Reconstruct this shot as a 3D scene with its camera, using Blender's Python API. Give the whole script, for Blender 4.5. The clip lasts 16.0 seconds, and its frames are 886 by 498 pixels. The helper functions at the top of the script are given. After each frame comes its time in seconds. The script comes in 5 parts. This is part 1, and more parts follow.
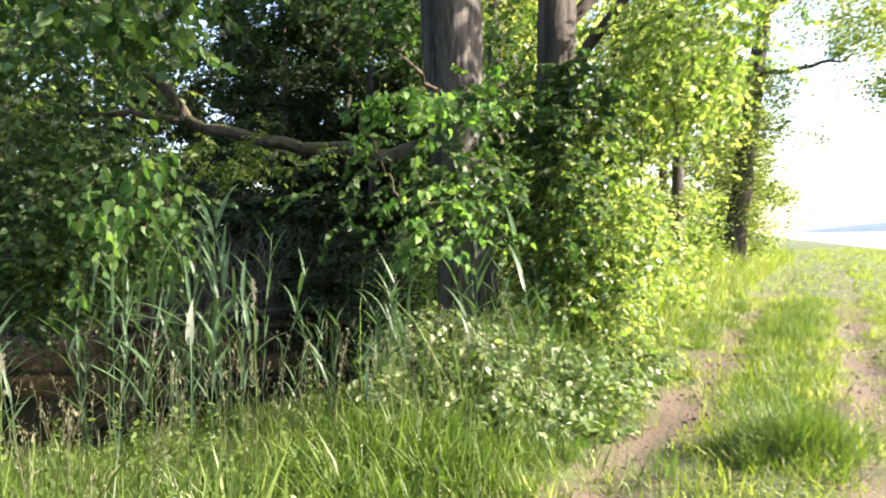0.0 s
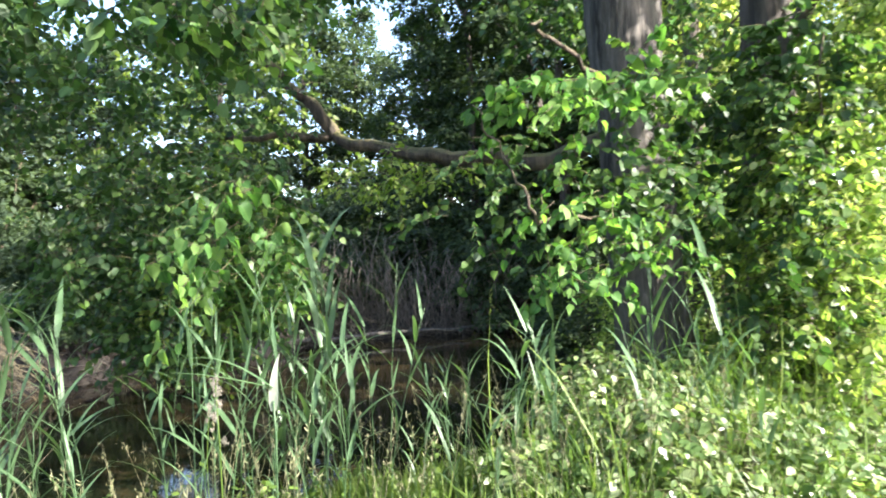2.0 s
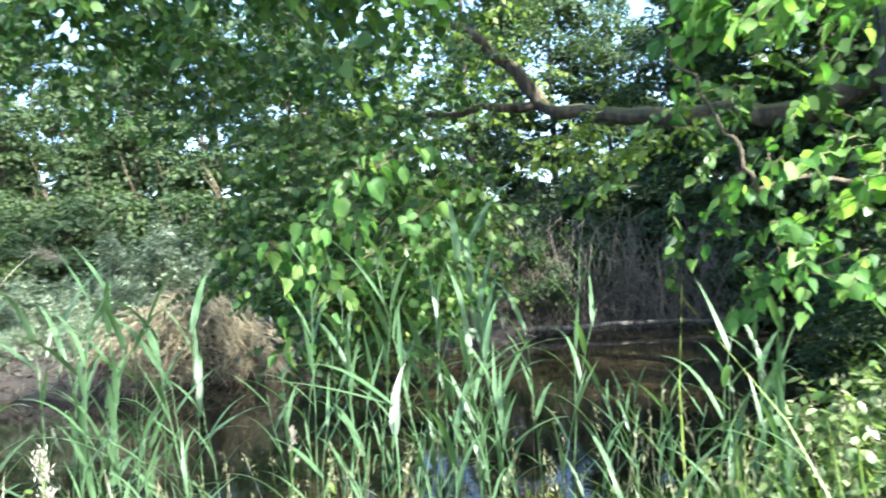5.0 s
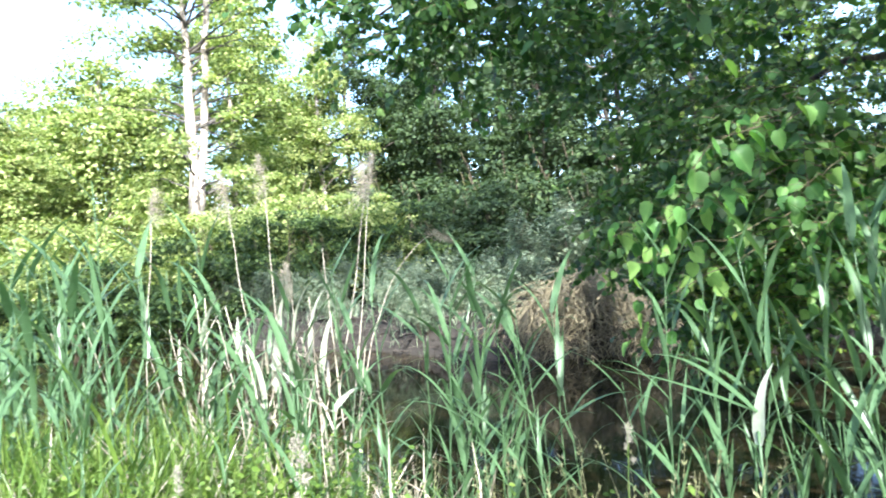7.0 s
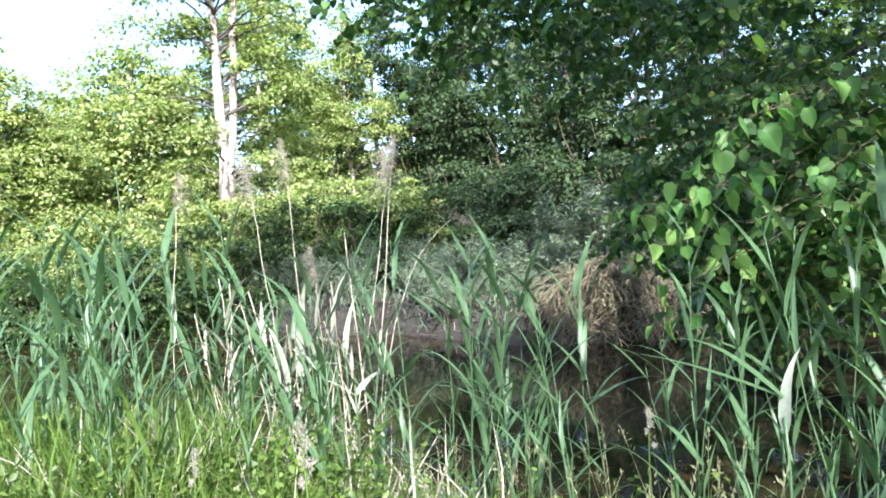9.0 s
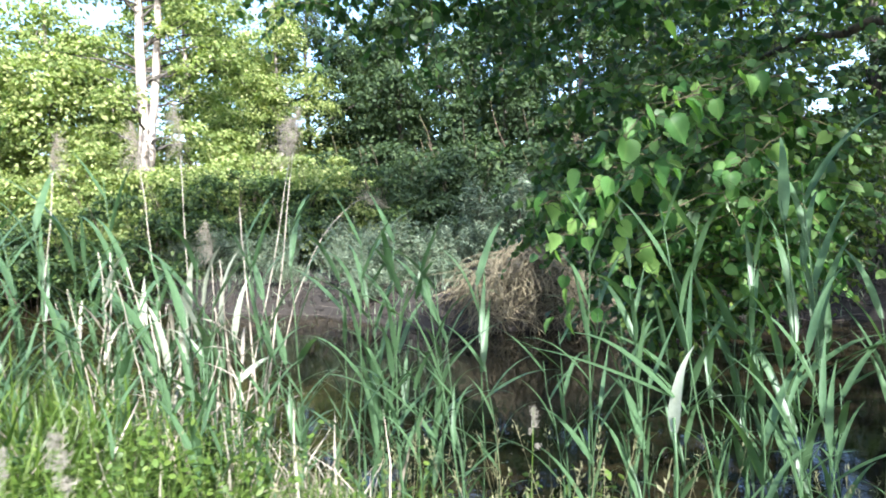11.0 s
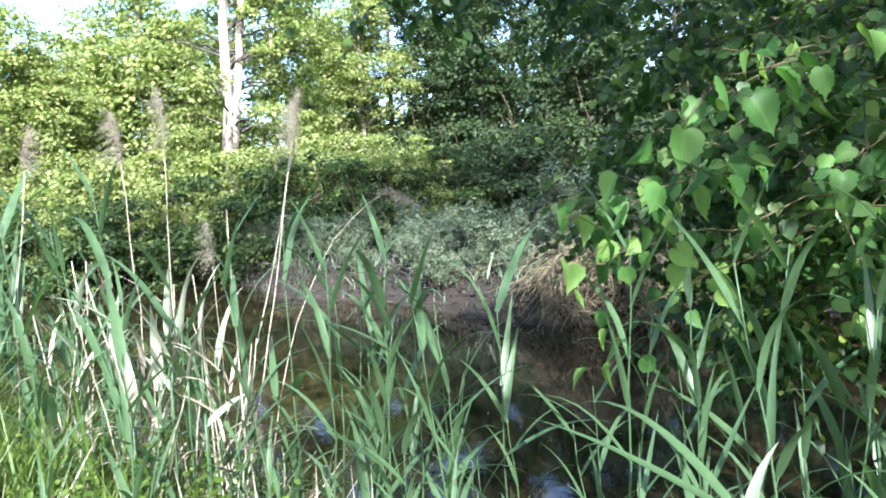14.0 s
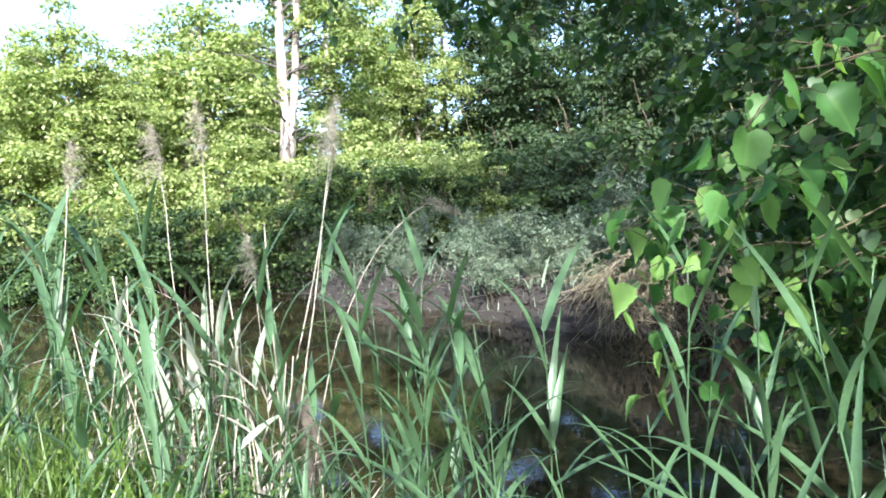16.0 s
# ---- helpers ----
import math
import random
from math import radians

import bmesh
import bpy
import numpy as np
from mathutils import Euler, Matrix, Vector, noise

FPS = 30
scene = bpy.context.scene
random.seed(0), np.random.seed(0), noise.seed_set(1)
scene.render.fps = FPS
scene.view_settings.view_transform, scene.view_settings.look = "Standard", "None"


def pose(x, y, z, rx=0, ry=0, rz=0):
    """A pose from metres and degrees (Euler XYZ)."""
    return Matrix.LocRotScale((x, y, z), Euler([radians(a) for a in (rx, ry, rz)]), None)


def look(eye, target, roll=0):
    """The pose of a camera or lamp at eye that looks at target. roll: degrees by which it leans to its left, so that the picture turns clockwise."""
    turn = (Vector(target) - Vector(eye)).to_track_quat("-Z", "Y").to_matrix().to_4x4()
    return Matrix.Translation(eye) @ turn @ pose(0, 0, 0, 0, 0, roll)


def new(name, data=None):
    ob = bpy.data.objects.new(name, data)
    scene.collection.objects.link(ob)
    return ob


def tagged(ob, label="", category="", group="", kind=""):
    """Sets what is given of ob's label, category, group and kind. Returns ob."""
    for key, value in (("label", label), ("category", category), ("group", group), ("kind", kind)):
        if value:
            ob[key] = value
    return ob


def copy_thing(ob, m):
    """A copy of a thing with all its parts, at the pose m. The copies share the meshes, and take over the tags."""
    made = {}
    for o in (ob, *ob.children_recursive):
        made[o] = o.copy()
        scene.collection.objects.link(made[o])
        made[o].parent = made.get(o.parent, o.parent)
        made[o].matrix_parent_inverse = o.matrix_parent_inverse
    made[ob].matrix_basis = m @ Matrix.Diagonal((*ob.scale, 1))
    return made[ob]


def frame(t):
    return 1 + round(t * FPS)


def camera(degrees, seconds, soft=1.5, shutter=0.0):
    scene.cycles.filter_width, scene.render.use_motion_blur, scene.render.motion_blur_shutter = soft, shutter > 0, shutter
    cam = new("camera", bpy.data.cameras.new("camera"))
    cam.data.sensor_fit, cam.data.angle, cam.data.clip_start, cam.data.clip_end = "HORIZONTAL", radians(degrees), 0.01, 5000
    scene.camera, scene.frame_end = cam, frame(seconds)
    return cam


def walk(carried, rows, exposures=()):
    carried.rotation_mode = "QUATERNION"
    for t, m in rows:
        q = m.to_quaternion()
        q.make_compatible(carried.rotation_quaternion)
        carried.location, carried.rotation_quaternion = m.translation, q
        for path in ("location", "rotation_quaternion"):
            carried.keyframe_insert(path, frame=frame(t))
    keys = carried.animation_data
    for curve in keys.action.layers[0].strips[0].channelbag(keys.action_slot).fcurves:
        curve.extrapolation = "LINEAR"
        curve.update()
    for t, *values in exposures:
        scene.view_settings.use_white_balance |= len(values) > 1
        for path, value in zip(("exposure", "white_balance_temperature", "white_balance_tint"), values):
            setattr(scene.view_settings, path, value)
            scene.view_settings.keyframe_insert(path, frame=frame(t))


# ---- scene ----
cam = camera(64.2, 16.0, soft=1.8, shutter=0.4)

PATH = [
    (0, (0.0, 0.0, 1.403), (-0.482, 1.941, 1.37), -1.0),
    (0.5, (-0.029, 0.372, 1.448), (-0.644, 2.273, 1.377), -1.7),
    (1, (-0.093, 0.721, 1.482), (-0.807, 2.588, 1.433), -2.4),
    (1.5, (-0.074, 1.032, 1.509), (-0.901, 2.853, 1.503), -3.4),
    (2, (0.016, 1.297, 1.532), (-1.009, 3.014, 1.537), -3.0),
    (2.5, (0.011, 1.53, 1.512), (-1.084, 3.203, 1.5), -3.1),
    (3, (-0.043, 1.756, 1.537), (-1.183, 3.399, 1.552), -2.7),
    (3.2, (-0.056, 1.828, 1.542), (-1.213, 3.459, 1.556), -3.2),
    (5.5, (-0.219, 2.457, 1.504), (-1.946, 3.465, 1.508), -4.0),
    (6, (-0.261, 2.544, 1.523), (-2.124, 3.272, 1.537), -4.7),
    (6.5, (-0.255, 2.642, 1.526), (-2.212, 3.055, 1.539), -4.5),
    (7, (-0.238, 2.667, 1.527), (-2.229, 2.861, 1.533), -4.3),
    (7.5, (-0.241, 2.684, 1.524), (-2.238, 2.793, 1.522), -4.5),
    (8, (-0.251, 2.697, 1.522), (-2.248, 2.799, 1.502), -4.7),
    (10.5, (-0.281, 2.785, 1.512), (-2.272, 2.965, 1.429), -3.4),
    (11, (-0.439, 2.887, 1.503), (-2.415, 3.184, 1.413), -2.1),
    (11.5, (-0.646, 2.982, 1.545), (-2.617, 3.299, 1.421), -1.5),
    (12, (-0.79, 3.056, 1.564), (-2.774, 3.271, 1.427), -2.4),
    (12.5, (-0.895, 3.207, 1.597), (-2.889, 3.272, 1.468), -2.7),
    (13, (-0.976, 3.328, 1.612), (-2.972, 3.323, 1.493), -2.7),
    (13.5, (-1.038, 3.348, 1.606), (-3.031, 3.34, 1.445), -2.4),
    (14, (-1.142, 3.311, 1.618), (-3.136, 3.351, 1.472), -2.3),
    (14.5, (-1.22, 3.268, 1.625), (-3.213, 3.36, 1.489), -3.3),
    (15, (-1.266, 3.279, 1.631), (-3.26, 3.345, 1.493), -3.4),
    (15.5, (-1.291, 3.335, 1.634), (-3.286, 3.281, 1.502), -2.8),
    (16, (-1.309, 3.371, 1.635), (-3.302, 3.252, 1.513), -3.0),
]
walk(cam, [(t, look(eye, target, roll)) for t, eye, target, roll in PATH],
     exposures=[(0, 2.32, 6700, 18), (1.3, 2.38, 6550, 18), (2.0, 2.84, 6200, 14), (3, 3.1, 5980, 12), (5.5, 3.02, 5650, 7), (6.6, 2.88, 5620, 8), (7.6, 2.42, 5600, 11), (8, 2.34, 5600, 12), (16, 2.34, 5550, 12)])

# ---- world, sun ----
SUN_AZ, SUN_EL = 84.0, 34.0          # degrees clockwise from +y, above the horizon
world = bpy.data.worlds.new("world")
scene.world = world
world.use_nodes = True
wn = world.node_tree.nodes
sky = wn.new("ShaderNodeTexSky")
sky.sky_type = 'NISHITA'
sky.sun_disc = False
sky.sun_elevation, sky.sun_rotation = radians(SUN_EL), radians(SUN_AZ)
sky.air_density, sky.dust_density, sky.ozone_density = 1.0, 2.0, 1.0
wn["Background"].inputs["Strength"].default_value = 0.13
world.node_tree.links.new(sky.outputs[0], wn["Background"].inputs["Color"])
sun_data = bpy.data.lights.new("sun", 'SUN')
sun_data.energy, sun_data.angle, sun_data.color = 5.0, radians(0.6), (1.0, 0.93, 0.80)
sun = new("sun", sun_data)
sa, se = radians(SUN_AZ), radians(SUN_EL)
sun.matrix_basis = look((30 * math.sin(sa), 30 * math.cos(sa), 30 * math.tan(se)), (0, 0, 0))

# ---- materials ----


def material(name):
    m = bpy.data.materials.new(name)
    m.use_nodes = True
    nt = m.node_tree
    return m, nt, nt.nodes["Principled BSDF"], nt.nodes["Material Output"]


def ramp(nt, source, stops):
    r = nt.nodes.new("ShaderNodeValToRGB")
    e = r.color_ramp.elements
    while len(e) < len(stops):
        e.new(0.5)
    for k, (p, c) in enumerate(stops):
        e[k].position, e[k].color = p, (*c, 1)
    nt.links.new(source, r.inputs[0])
    return r.outputs[0]


def noise_node(nt, scale, detail=4.0, stretch=None, rough=0.6):
    tc = nt.nodes.new("ShaderNodeTexCoord")
    mp = nt.nodes.new("ShaderNodeMapping")
    n = nt.nodes.new("ShaderNodeTexNoise")
    n.inputs["Scale"].default_value, n.inputs["Detail"].default_value = scale, detail
    n.inputs["Roughness"].default_value = rough
    if stretch:
        mp.inputs["Scale"].default_value = stretch
    nt.links.new(tc.outputs["Object"], mp.inputs["Vector"])
    nt.links.new(mp.outputs[0], n.inputs["Vector"])
    return n


def mix_rgb(nt, fac, a, b, blend='MIX'):
    x = nt.nodes.new("ShaderNodeMix")
    x.data_type, x.blend_type = 'RGBA', blend
    for sock, val in ((x.inputs[0], fac), (x.inputs[6], a), (x.inputs[7], b)):
        if hasattr(val, "is_output"):
            nt.links.new(val, sock)
        elif isinstance(val, tuple):
            sock.default_value = (*val, 1)
        else:
            sock.default_value = val
    return x.outputs[2]


def leaf_material(name, dark, mid, light, trans=0.4, rough=0.45, patch=1.2, glow=(1.3, 1.45, 0.6), single=False):
    """Leaf: colour varies leaf by leaf and in soft patches; light passes through."""
    m, nt, b, out = material(name)
    dark, mid, light = (tuple(0.60 * (0.93 * v + 0.07 * (0.4 * c[0] + 0.6 * c[1])) for v in c) for c in (dark, mid, light))
    geo = nt.nodes.new("ShaderNodeNewGeometry")
    pick = geo.outputs["Random Per Island"]
    if single:          # leaves that are objects of their own vary one by one
        info, add = nt.nodes.new("ShaderNodeObjectInfo"), nt.nodes.new("ShaderNodeMath")
        add.operation = 'ADD'
        nt.links.new(pick, add.inputs[0])
        nt.links.new(info.outputs["Random"], add.inputs[1])
        turn = nt.nodes.new("ShaderNodeMath")
        turn.operation = 'FRACT'
        nt.links.new(add.outputs[0], turn.inputs[0])
        pick = turn.outputs[0]
    col = ramp(nt, pick, [(0.0, dark), (0.55, mid), (1.0, light)])
    n = noise_node(nt, patch, 3)
    col = mix_rgb(nt, 0.45, col, ramp(nt, n.outputs[0], [(0.3, (0.35, 0.45, 0.4)), (0.7, (1.0, 1.0, 1.0))]), 'MULTIPLY')
    fine = noise_node(nt, 60, 2)
    col = mix_rgb(nt, 0.3, col, ramp(nt, fine.outputs[0], [(0.35, (0.6, 0.65, 0.6)), (0.65, (1.0, 1.0, 1.0))]), 'MULTIPLY')
    nt.links.new(col, b.inputs["Base Color"])
    b.inputs["Roughness"].default_value = rough
    b.inputs["Specular IOR Level"].default_value = 0.35
    t = nt.nodes.new("ShaderNodeBsdfTranslucent")
    nt.links.new(mix_rgb(nt, 1.0, col, glow, 'MULTIPLY'), t.inputs["Color"])
    mx = nt.nodes.new("ShaderNodeMixShader")
    mx.inputs[0].default_value = trans
    nt.links.new(b.outputs[0], mx.inputs[1])
    nt.links.new(t.outputs[0], mx.inputs[2])
    nt.links.new(mx.outputs[0], out.inputs["Surface"])
    return m


def bark_material(name, dark, light, scale=9.0, moss=None):
    m, nt, b, out = material(name)
    n = noise_node(nt, scale, 8, (1.0, 1.0, 0.10), 0.72)
    col = ramp(nt, n.outputs[0], [(0.40, dark), (0.60, light)])
    big = noise_node(nt, 1.3, 3)
    col = mix_rgb(nt, 0.6, col, ramp(nt, big.outputs[0], [(0.3, (0.55, 0.55, 0.5)), (0.7, (1.0, 1.0, 1.0))]), 'MULTIPLY')
    if moss:
        g = nt.nodes.new("ShaderNodeNewGeometry")
        sep = nt.nodes.new("ShaderNodeSeparateXYZ")
        nt.links.new(g.outputs["Normal"], sep.inputs[0])
        add = nt.nodes.new("ShaderNodeMath")
        add.operation = 'MULTIPLY'
        nt.links.new(sep.outputs[2], add.inputs[0])
        nt.links.new(big.outputs[0], add.inputs[1])
        col = mix_rgb(nt, ramp(nt, add.outputs[0], [(0.12, (0, 0, 0)), (0.45, (1, 1, 1))]), col, moss)
    nt.links.new(col, b.inputs["Base Color"])
    b.inputs["Roughness"].default_value = 0.85
    bump = nt.nodes.new("ShaderNodeBump")
    bump.inputs["Strength"].default_value, bump.inputs["Distance"].default_value = 1.0, 0.04
    nt.links.new(n.outputs[0], bump.inputs["Height"])
    nt.links.new(bump.outputs[0], b.inputs["Normal"])
    return m


def ground_material():
    m, nt, b, out = material("earth")
    at = nt.nodes.new("ShaderNodeAttribute")
    at.attribute_name = "bare"
    n1, n2 = noise_node(nt, 2.2, 6), noise_node(nt, 38, 5)
    dirt = ramp(nt, n2.outputs[0], [(0.3, (0.04, 0.028, 0.018)), (0.7, (0.145, 0.10, 0.068))])
    soil = ramp(nt, n1.outputs[0], [(0.3, (0.03, 0.04, 0.012)), (0.7, (0.07, 0.09, 0.022))])
    col = mix_rgb(nt, at.outputs["Fac"], soil, dirt)
    wet = nt.nodes.new("ShaderNodeAttribute")
    wet.attribute_name = "mud"
    col = mix_rgb(nt, wet.outputs["Fac"], col, (0.017, 0.0125, 0.008))
    nt.links.new(col, b.inputs["Base Color"])
    b.inputs["Roughness"].default_value = 0.95
    bump = nt.nodes.new("ShaderNodeBump")
    bump.inputs["Strength"].default_value, bump.inputs["Distance"].default_value = 0.8, 0.03
    nt.links.new(n2.outputs[0], bump.inputs["Height"])
    nt.links.new(bump.outputs[0], b.inputs["Normal"])
    return m


def water_material(name, deep, shallow, wave, rough):
    m, nt, b, out = material(name)
    n, n2 = noise_node(nt, 0.55, 5), noise_node(nt, 5.0, 6)
    col = mix_rgb(nt, ramp(nt, n2.outputs[0], [(0.42, (0.15, 0.15, 0.15)), (0.62, (1, 1, 1))]), deep, ramp(nt, n.outputs[0], [(0.35, deep), (0.65, shallow)]))
    nt.links.new(col, b.inputs["Base Color"])
    b.inputs["Roughness"].default_value = rough
    b.inputs["IOR"].default_value = 1.33
    r = noise_node(nt, 7.0, 3)
    bump = nt.nodes.new("ShaderNodeBump")
    bump.inputs["Strength"].default_value, bump.inputs["Distance"].default_value = wave, 0.02
    nt.links.new(r.outputs[0], bump.inputs["Height"])
    nt.links.new(bump.outputs[0], b.inputs["Normal"])
    return m


def dry_material(name, dark, light, trans=0.15):
    m = leaf_material(name, dark, tuple((a + c) / 2 for a, c in zip(dark, light)), light, trans, 0.7, 3.0, (1.1, 1.0, 0.8))
    return m


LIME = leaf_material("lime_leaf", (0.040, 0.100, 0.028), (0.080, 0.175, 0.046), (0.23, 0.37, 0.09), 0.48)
# lighter copy of the lime leaf, with sunlight put into its green
LIME_LIT = leaf_material("lime_leaf_lit", (0.060, 0.165, 0.038), (0.135, 0.305, 0.068), (0.33, 0.53, 0.125), 0.52, single=True)
LIME_LIT.node_tree.nodes["Principled BSDF"].inputs["Specular IOR Level"].default_value = 0.15
nt = LIME_LIT.node_tree
rib = nt.nodes.new("ShaderNodeAttribute")
rib.attribute_name = "rib"
rib_mask = ramp(nt, rib.outputs["Fac"], [(0.80, (0, 0, 0)), (0.97, (0.16, 0.16, 0.16))])
for link in [k for k in nt.links if k.to_socket.name == "Base Color" or k.to_node.type == 'MIX' and k.from_node.type == 'MIX' and k.to_node.outputs[2].is_linked and k.to_node.outputs[2].links[0].to_node.type == 'BSDF_TRANSLUCENT']:
    nt.links.new(mix_rgb(nt, rib_mask, link.from_socket, (0.20, 0.30, 0.10)), link.to_socket)
# yellow-green for small leaves, their sunlit look put into the colour
LIME_SMALL_LIT = leaf_material("small_leaf_lit", (0.14, 0.24, 0.03), (0.24, 0.36, 0.05), (0.38, 0.48, 0.09), 0.5)
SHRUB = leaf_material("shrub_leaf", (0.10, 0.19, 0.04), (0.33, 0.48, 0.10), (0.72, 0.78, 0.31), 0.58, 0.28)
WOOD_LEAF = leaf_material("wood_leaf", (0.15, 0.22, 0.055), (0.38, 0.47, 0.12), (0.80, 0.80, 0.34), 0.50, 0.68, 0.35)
# darker green for the low bush row, its shade put into the colour
BUSH_SHADED = leaf_material("bush_leaf_shaded", (0.036, 0.075, 0.024), (0.075, 0.135, 0.036), (0.26, 0.35, 0.085), 0.45, 0.6, 0.6)
# dark copy of the wood leaf, the wood's shade put into it
WOOD_SHADED = leaf_material("wood_leaf_shaded", (0.036, 0.070, 0.027), (0.062, 0.108, 0.038), (0.12, 0.18, 0.05), 0.38, 0.68, 0.5)
WILLOW = leaf_material("silver_leaf", (0.10, 0.15, 0.09), (0.23, 0.30, 0.19), (0.48, 0.55, 0.37), 0.25, 0.55, 1.5)
BRAMBLE = leaf_material("bramble_leaf", (0.08, 0.16, 0.04), (0.23, 0.35, 0.105), (0.62, 0.71, 0.36), 0.42, 0.32)
REED = leaf_material("reed_green", (0.070, 0.150, 0.070), (0.125, 0.230, 0.102), (0.25, 0.37, 0.18), 0.38, 0.40, 3.0)
GRASS = leaf_material("grass_green", (0.085, 0.155, 0.022), (0.155, 0.26, 0.032), (0.28, 0.38, 0.065), 0.45, 0.45, 0.9)
# lit copy of the grass green, sunlight put into its yellow
GRASS_SUNLIT = leaf_material("grass_green_sunlit", (0.18, 0.25, 0.035), (0.37, 0.45, 0.065), (0.60, 0.63, 0.16), 0.45, 0.5, 1.4)
DRY_REED = dry_material("dry_reed", (0.38, 0.30, 0.22), (0.90, 0.79, 0.65))
# pale leaf colour that also holds the sun's glare on the reeds
PALE_LIT = dry_material("pale_lit_leaf", (0.42, 0.46, 0.31), (0.84, 0.86, 0.68), 0.35)
PLUME = dry_material("plume_brown", (0.62, 0.52, 0.42), (1.0, 0.88, 0.74), 0.55)
SEED = dry_material("seed_head_cream", (0.28, 0.25, 0.20), (0.56, 0.51, 0.43), 0.3)
SEED_GREEN = dry_material("seed_head_green", (0.15, 0.17, 0.06), (0.34, 0.32, 0.17), 0.3)
DEAD_STEM = dry_material("dead_stem", (0.13, 0.10, 0.055), (0.50, 0.40, 0.235), 0.05)
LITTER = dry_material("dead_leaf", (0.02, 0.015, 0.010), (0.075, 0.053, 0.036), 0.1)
BARK = bark_material("grey_bark", (0.020, 0.017, 0.014), (0.115, 0.10, 0.085), 13)
BARK_DARK = bark_material("dark_bark", (0.025, 0.02, 0.016), (0.10, 0.08, 0.065))
LIMB_BARK = bark_material("limb_bark", (0.022, 0.017, 0.011), (0.11, 0.08, 0.05), 14, (0.09, 0.085, 0.02))
PALE_BARK = bark_material("pale_bark", (0.15, 0.122, 0.10), (0.42, 0.36, 0.31), 7)
GREY_TWIG = bark_material("grey_twig", (0.065, 0.052, 0.040), (0.21, 0.175, 0.135), 12)
EARTH = ground_material()
POND = water_material("pond_surface", (0.006, 0.005, 0.003), (0.042, 0.032, 0.014), 0.05, 0.02)
RIVER = water_material("river_surface", (0.05, 0.07, 0.08), (0.07, 0.09, 0.10), 0.35, 0.12)

# ---- geometry helpers ----
rng = np.random.default_rng(7)


class Geo:
    """Gathers vertices, quads and triangles of one mesh."""

    def __init__(self):
        self.v, self.q, self.t, self.n = [], [], [], 0

    def add(self, verts, quads=None, tris=None):
        verts = np.asarray(verts, float).reshape(-1, 3)
        if quads is not None and len(quads):
            self.q.append(np.asarray(quads, int).reshape(-1, 4) + self.n)
        if tris is not None and len(tris):
            self.t.append(np.asarray(tris, int).reshape(-1, 3) + self.n)
        self.v.append(verts)
        self.n += len(verts)

    def tube(self, pts, radii, sides=6, wobble=0.0):
        pts = np.asarray(pts, float)
        k = len(pts)
        radii = np.broadcast_to(np.asarray(radii, float), (k,))
        d = np.gradient(pts, axis=0)
        d /= np.linalg.norm(d, axis=1, keepdims=True) + 1e-9
        ref = np.array([0.0, 0.0, 1.0]) if abs(d[:, 2]).mean() < 0.8 else np.array([1.0, 0.0, 0.0])
        a = np.cross(d, ref)
        a /= np.linalg.norm(a, axis=1, keepdims=True) + 1e-9
        b = np.cross(d, a)
        th = np.linspace(0, 2 * np.pi, sides, endpoint=False)
        rr = radii[:, None] * (1 + wobble * rng.normal(size=(k, sides))) if wobble else radii[:, None] * np.ones((k, sides))
        v = pts[:, None, :] + rr[..., None] * (np.cos(th)[None, :, None] * a[:, None, :] + np.sin(th)[None, :, None] * b[:, None, :])
        i = np.arange(k - 1)[:, None] * sides
        j = np.arange(sides)[None, :]
        j2 = (j + 1) % sides
        q = np.stack([i + j, i + j2, i + sides + j2, i + sides + j], -1).reshape(-1, 4)
        v = np.concatenate([v.reshape(-1, 3), pts[-1:]])
        top = (k - 1) * sides
        self.add(v, q, [(top + s, top + (s + 1) % sides, k * sides) for s in range(sides)])

    def ridged(self, pts, radii, sides, deep, furrows):
        """A trunk whose bark stands out in wandering ridges."""
        k0 = self.n
        self.tube(pts, radii, sides)
        v = self.v[-1]
        k = len(pts)
        ring = v[:-1].reshape(k, sides, 3)
        th, zz = np.meshgrid(np.linspace(0, 2 * np.pi, sides, endpoint=False), np.linspace(0, k, k))
        w = th + 0.22 * np.sin(0.35 * zz + 2 * th) + 0.1 * np.sin(0.9 * zz + 5 * th)
        bump = np.abs(np.sin(0.5 * furrows * w)) + 0.45 * np.abs(np.sin(0.5 * (furrows + 9) * w + 0.5 * zz)) + 0.2 * rng.normal(size=th.shape)
        big = 0.05 * np.sin(3 * th + 0.12 * zz) + 0.04 * np.sin(2 * th - 0.2 * zz + 1)
        c = np.asarray(pts, float)[:, None, :]
        ring[:] = c + (ring - c) * (1 + deep * (bump - 0.8) + big)[..., None]

    def place(self, template, pos, axis, normal, size):
        """Copies of a small template, one per row of pos."""
        tv, tq, tt = template
        pos, axis, normal = (np.asarray(x, float) for x in (pos, axis, normal))
        n = len(pos)
        if not n:
            return
        axis = axis / (np.linalg.norm(axis, axis=1, keepdims=True) + 1e-9)
        side = np.cross(normal, axis)
        side /= np.linalg.norm(side, axis=1, keepdims=True) + 1e-9
        up = np.cross(axis, side)
        size = np.broadcast_to(np.asarray(size, float), (n,))[:, None, None]
        v = pos[:, None, :] + size * (tv[None, :, 0:1] * axis[:, None] + tv[None, :, 1:2] * side[:, None] + tv[None, :, 2:3] * up[:, None])
        off = (np.arange(n) * len(tv))[:, None, None]
        self.add(v.reshape(-1, 3), (off + tq[None]).reshape(-1, 4) if len(tq) else None, (off + tt[None]).reshape(-1, 3) if len(tt) else None)

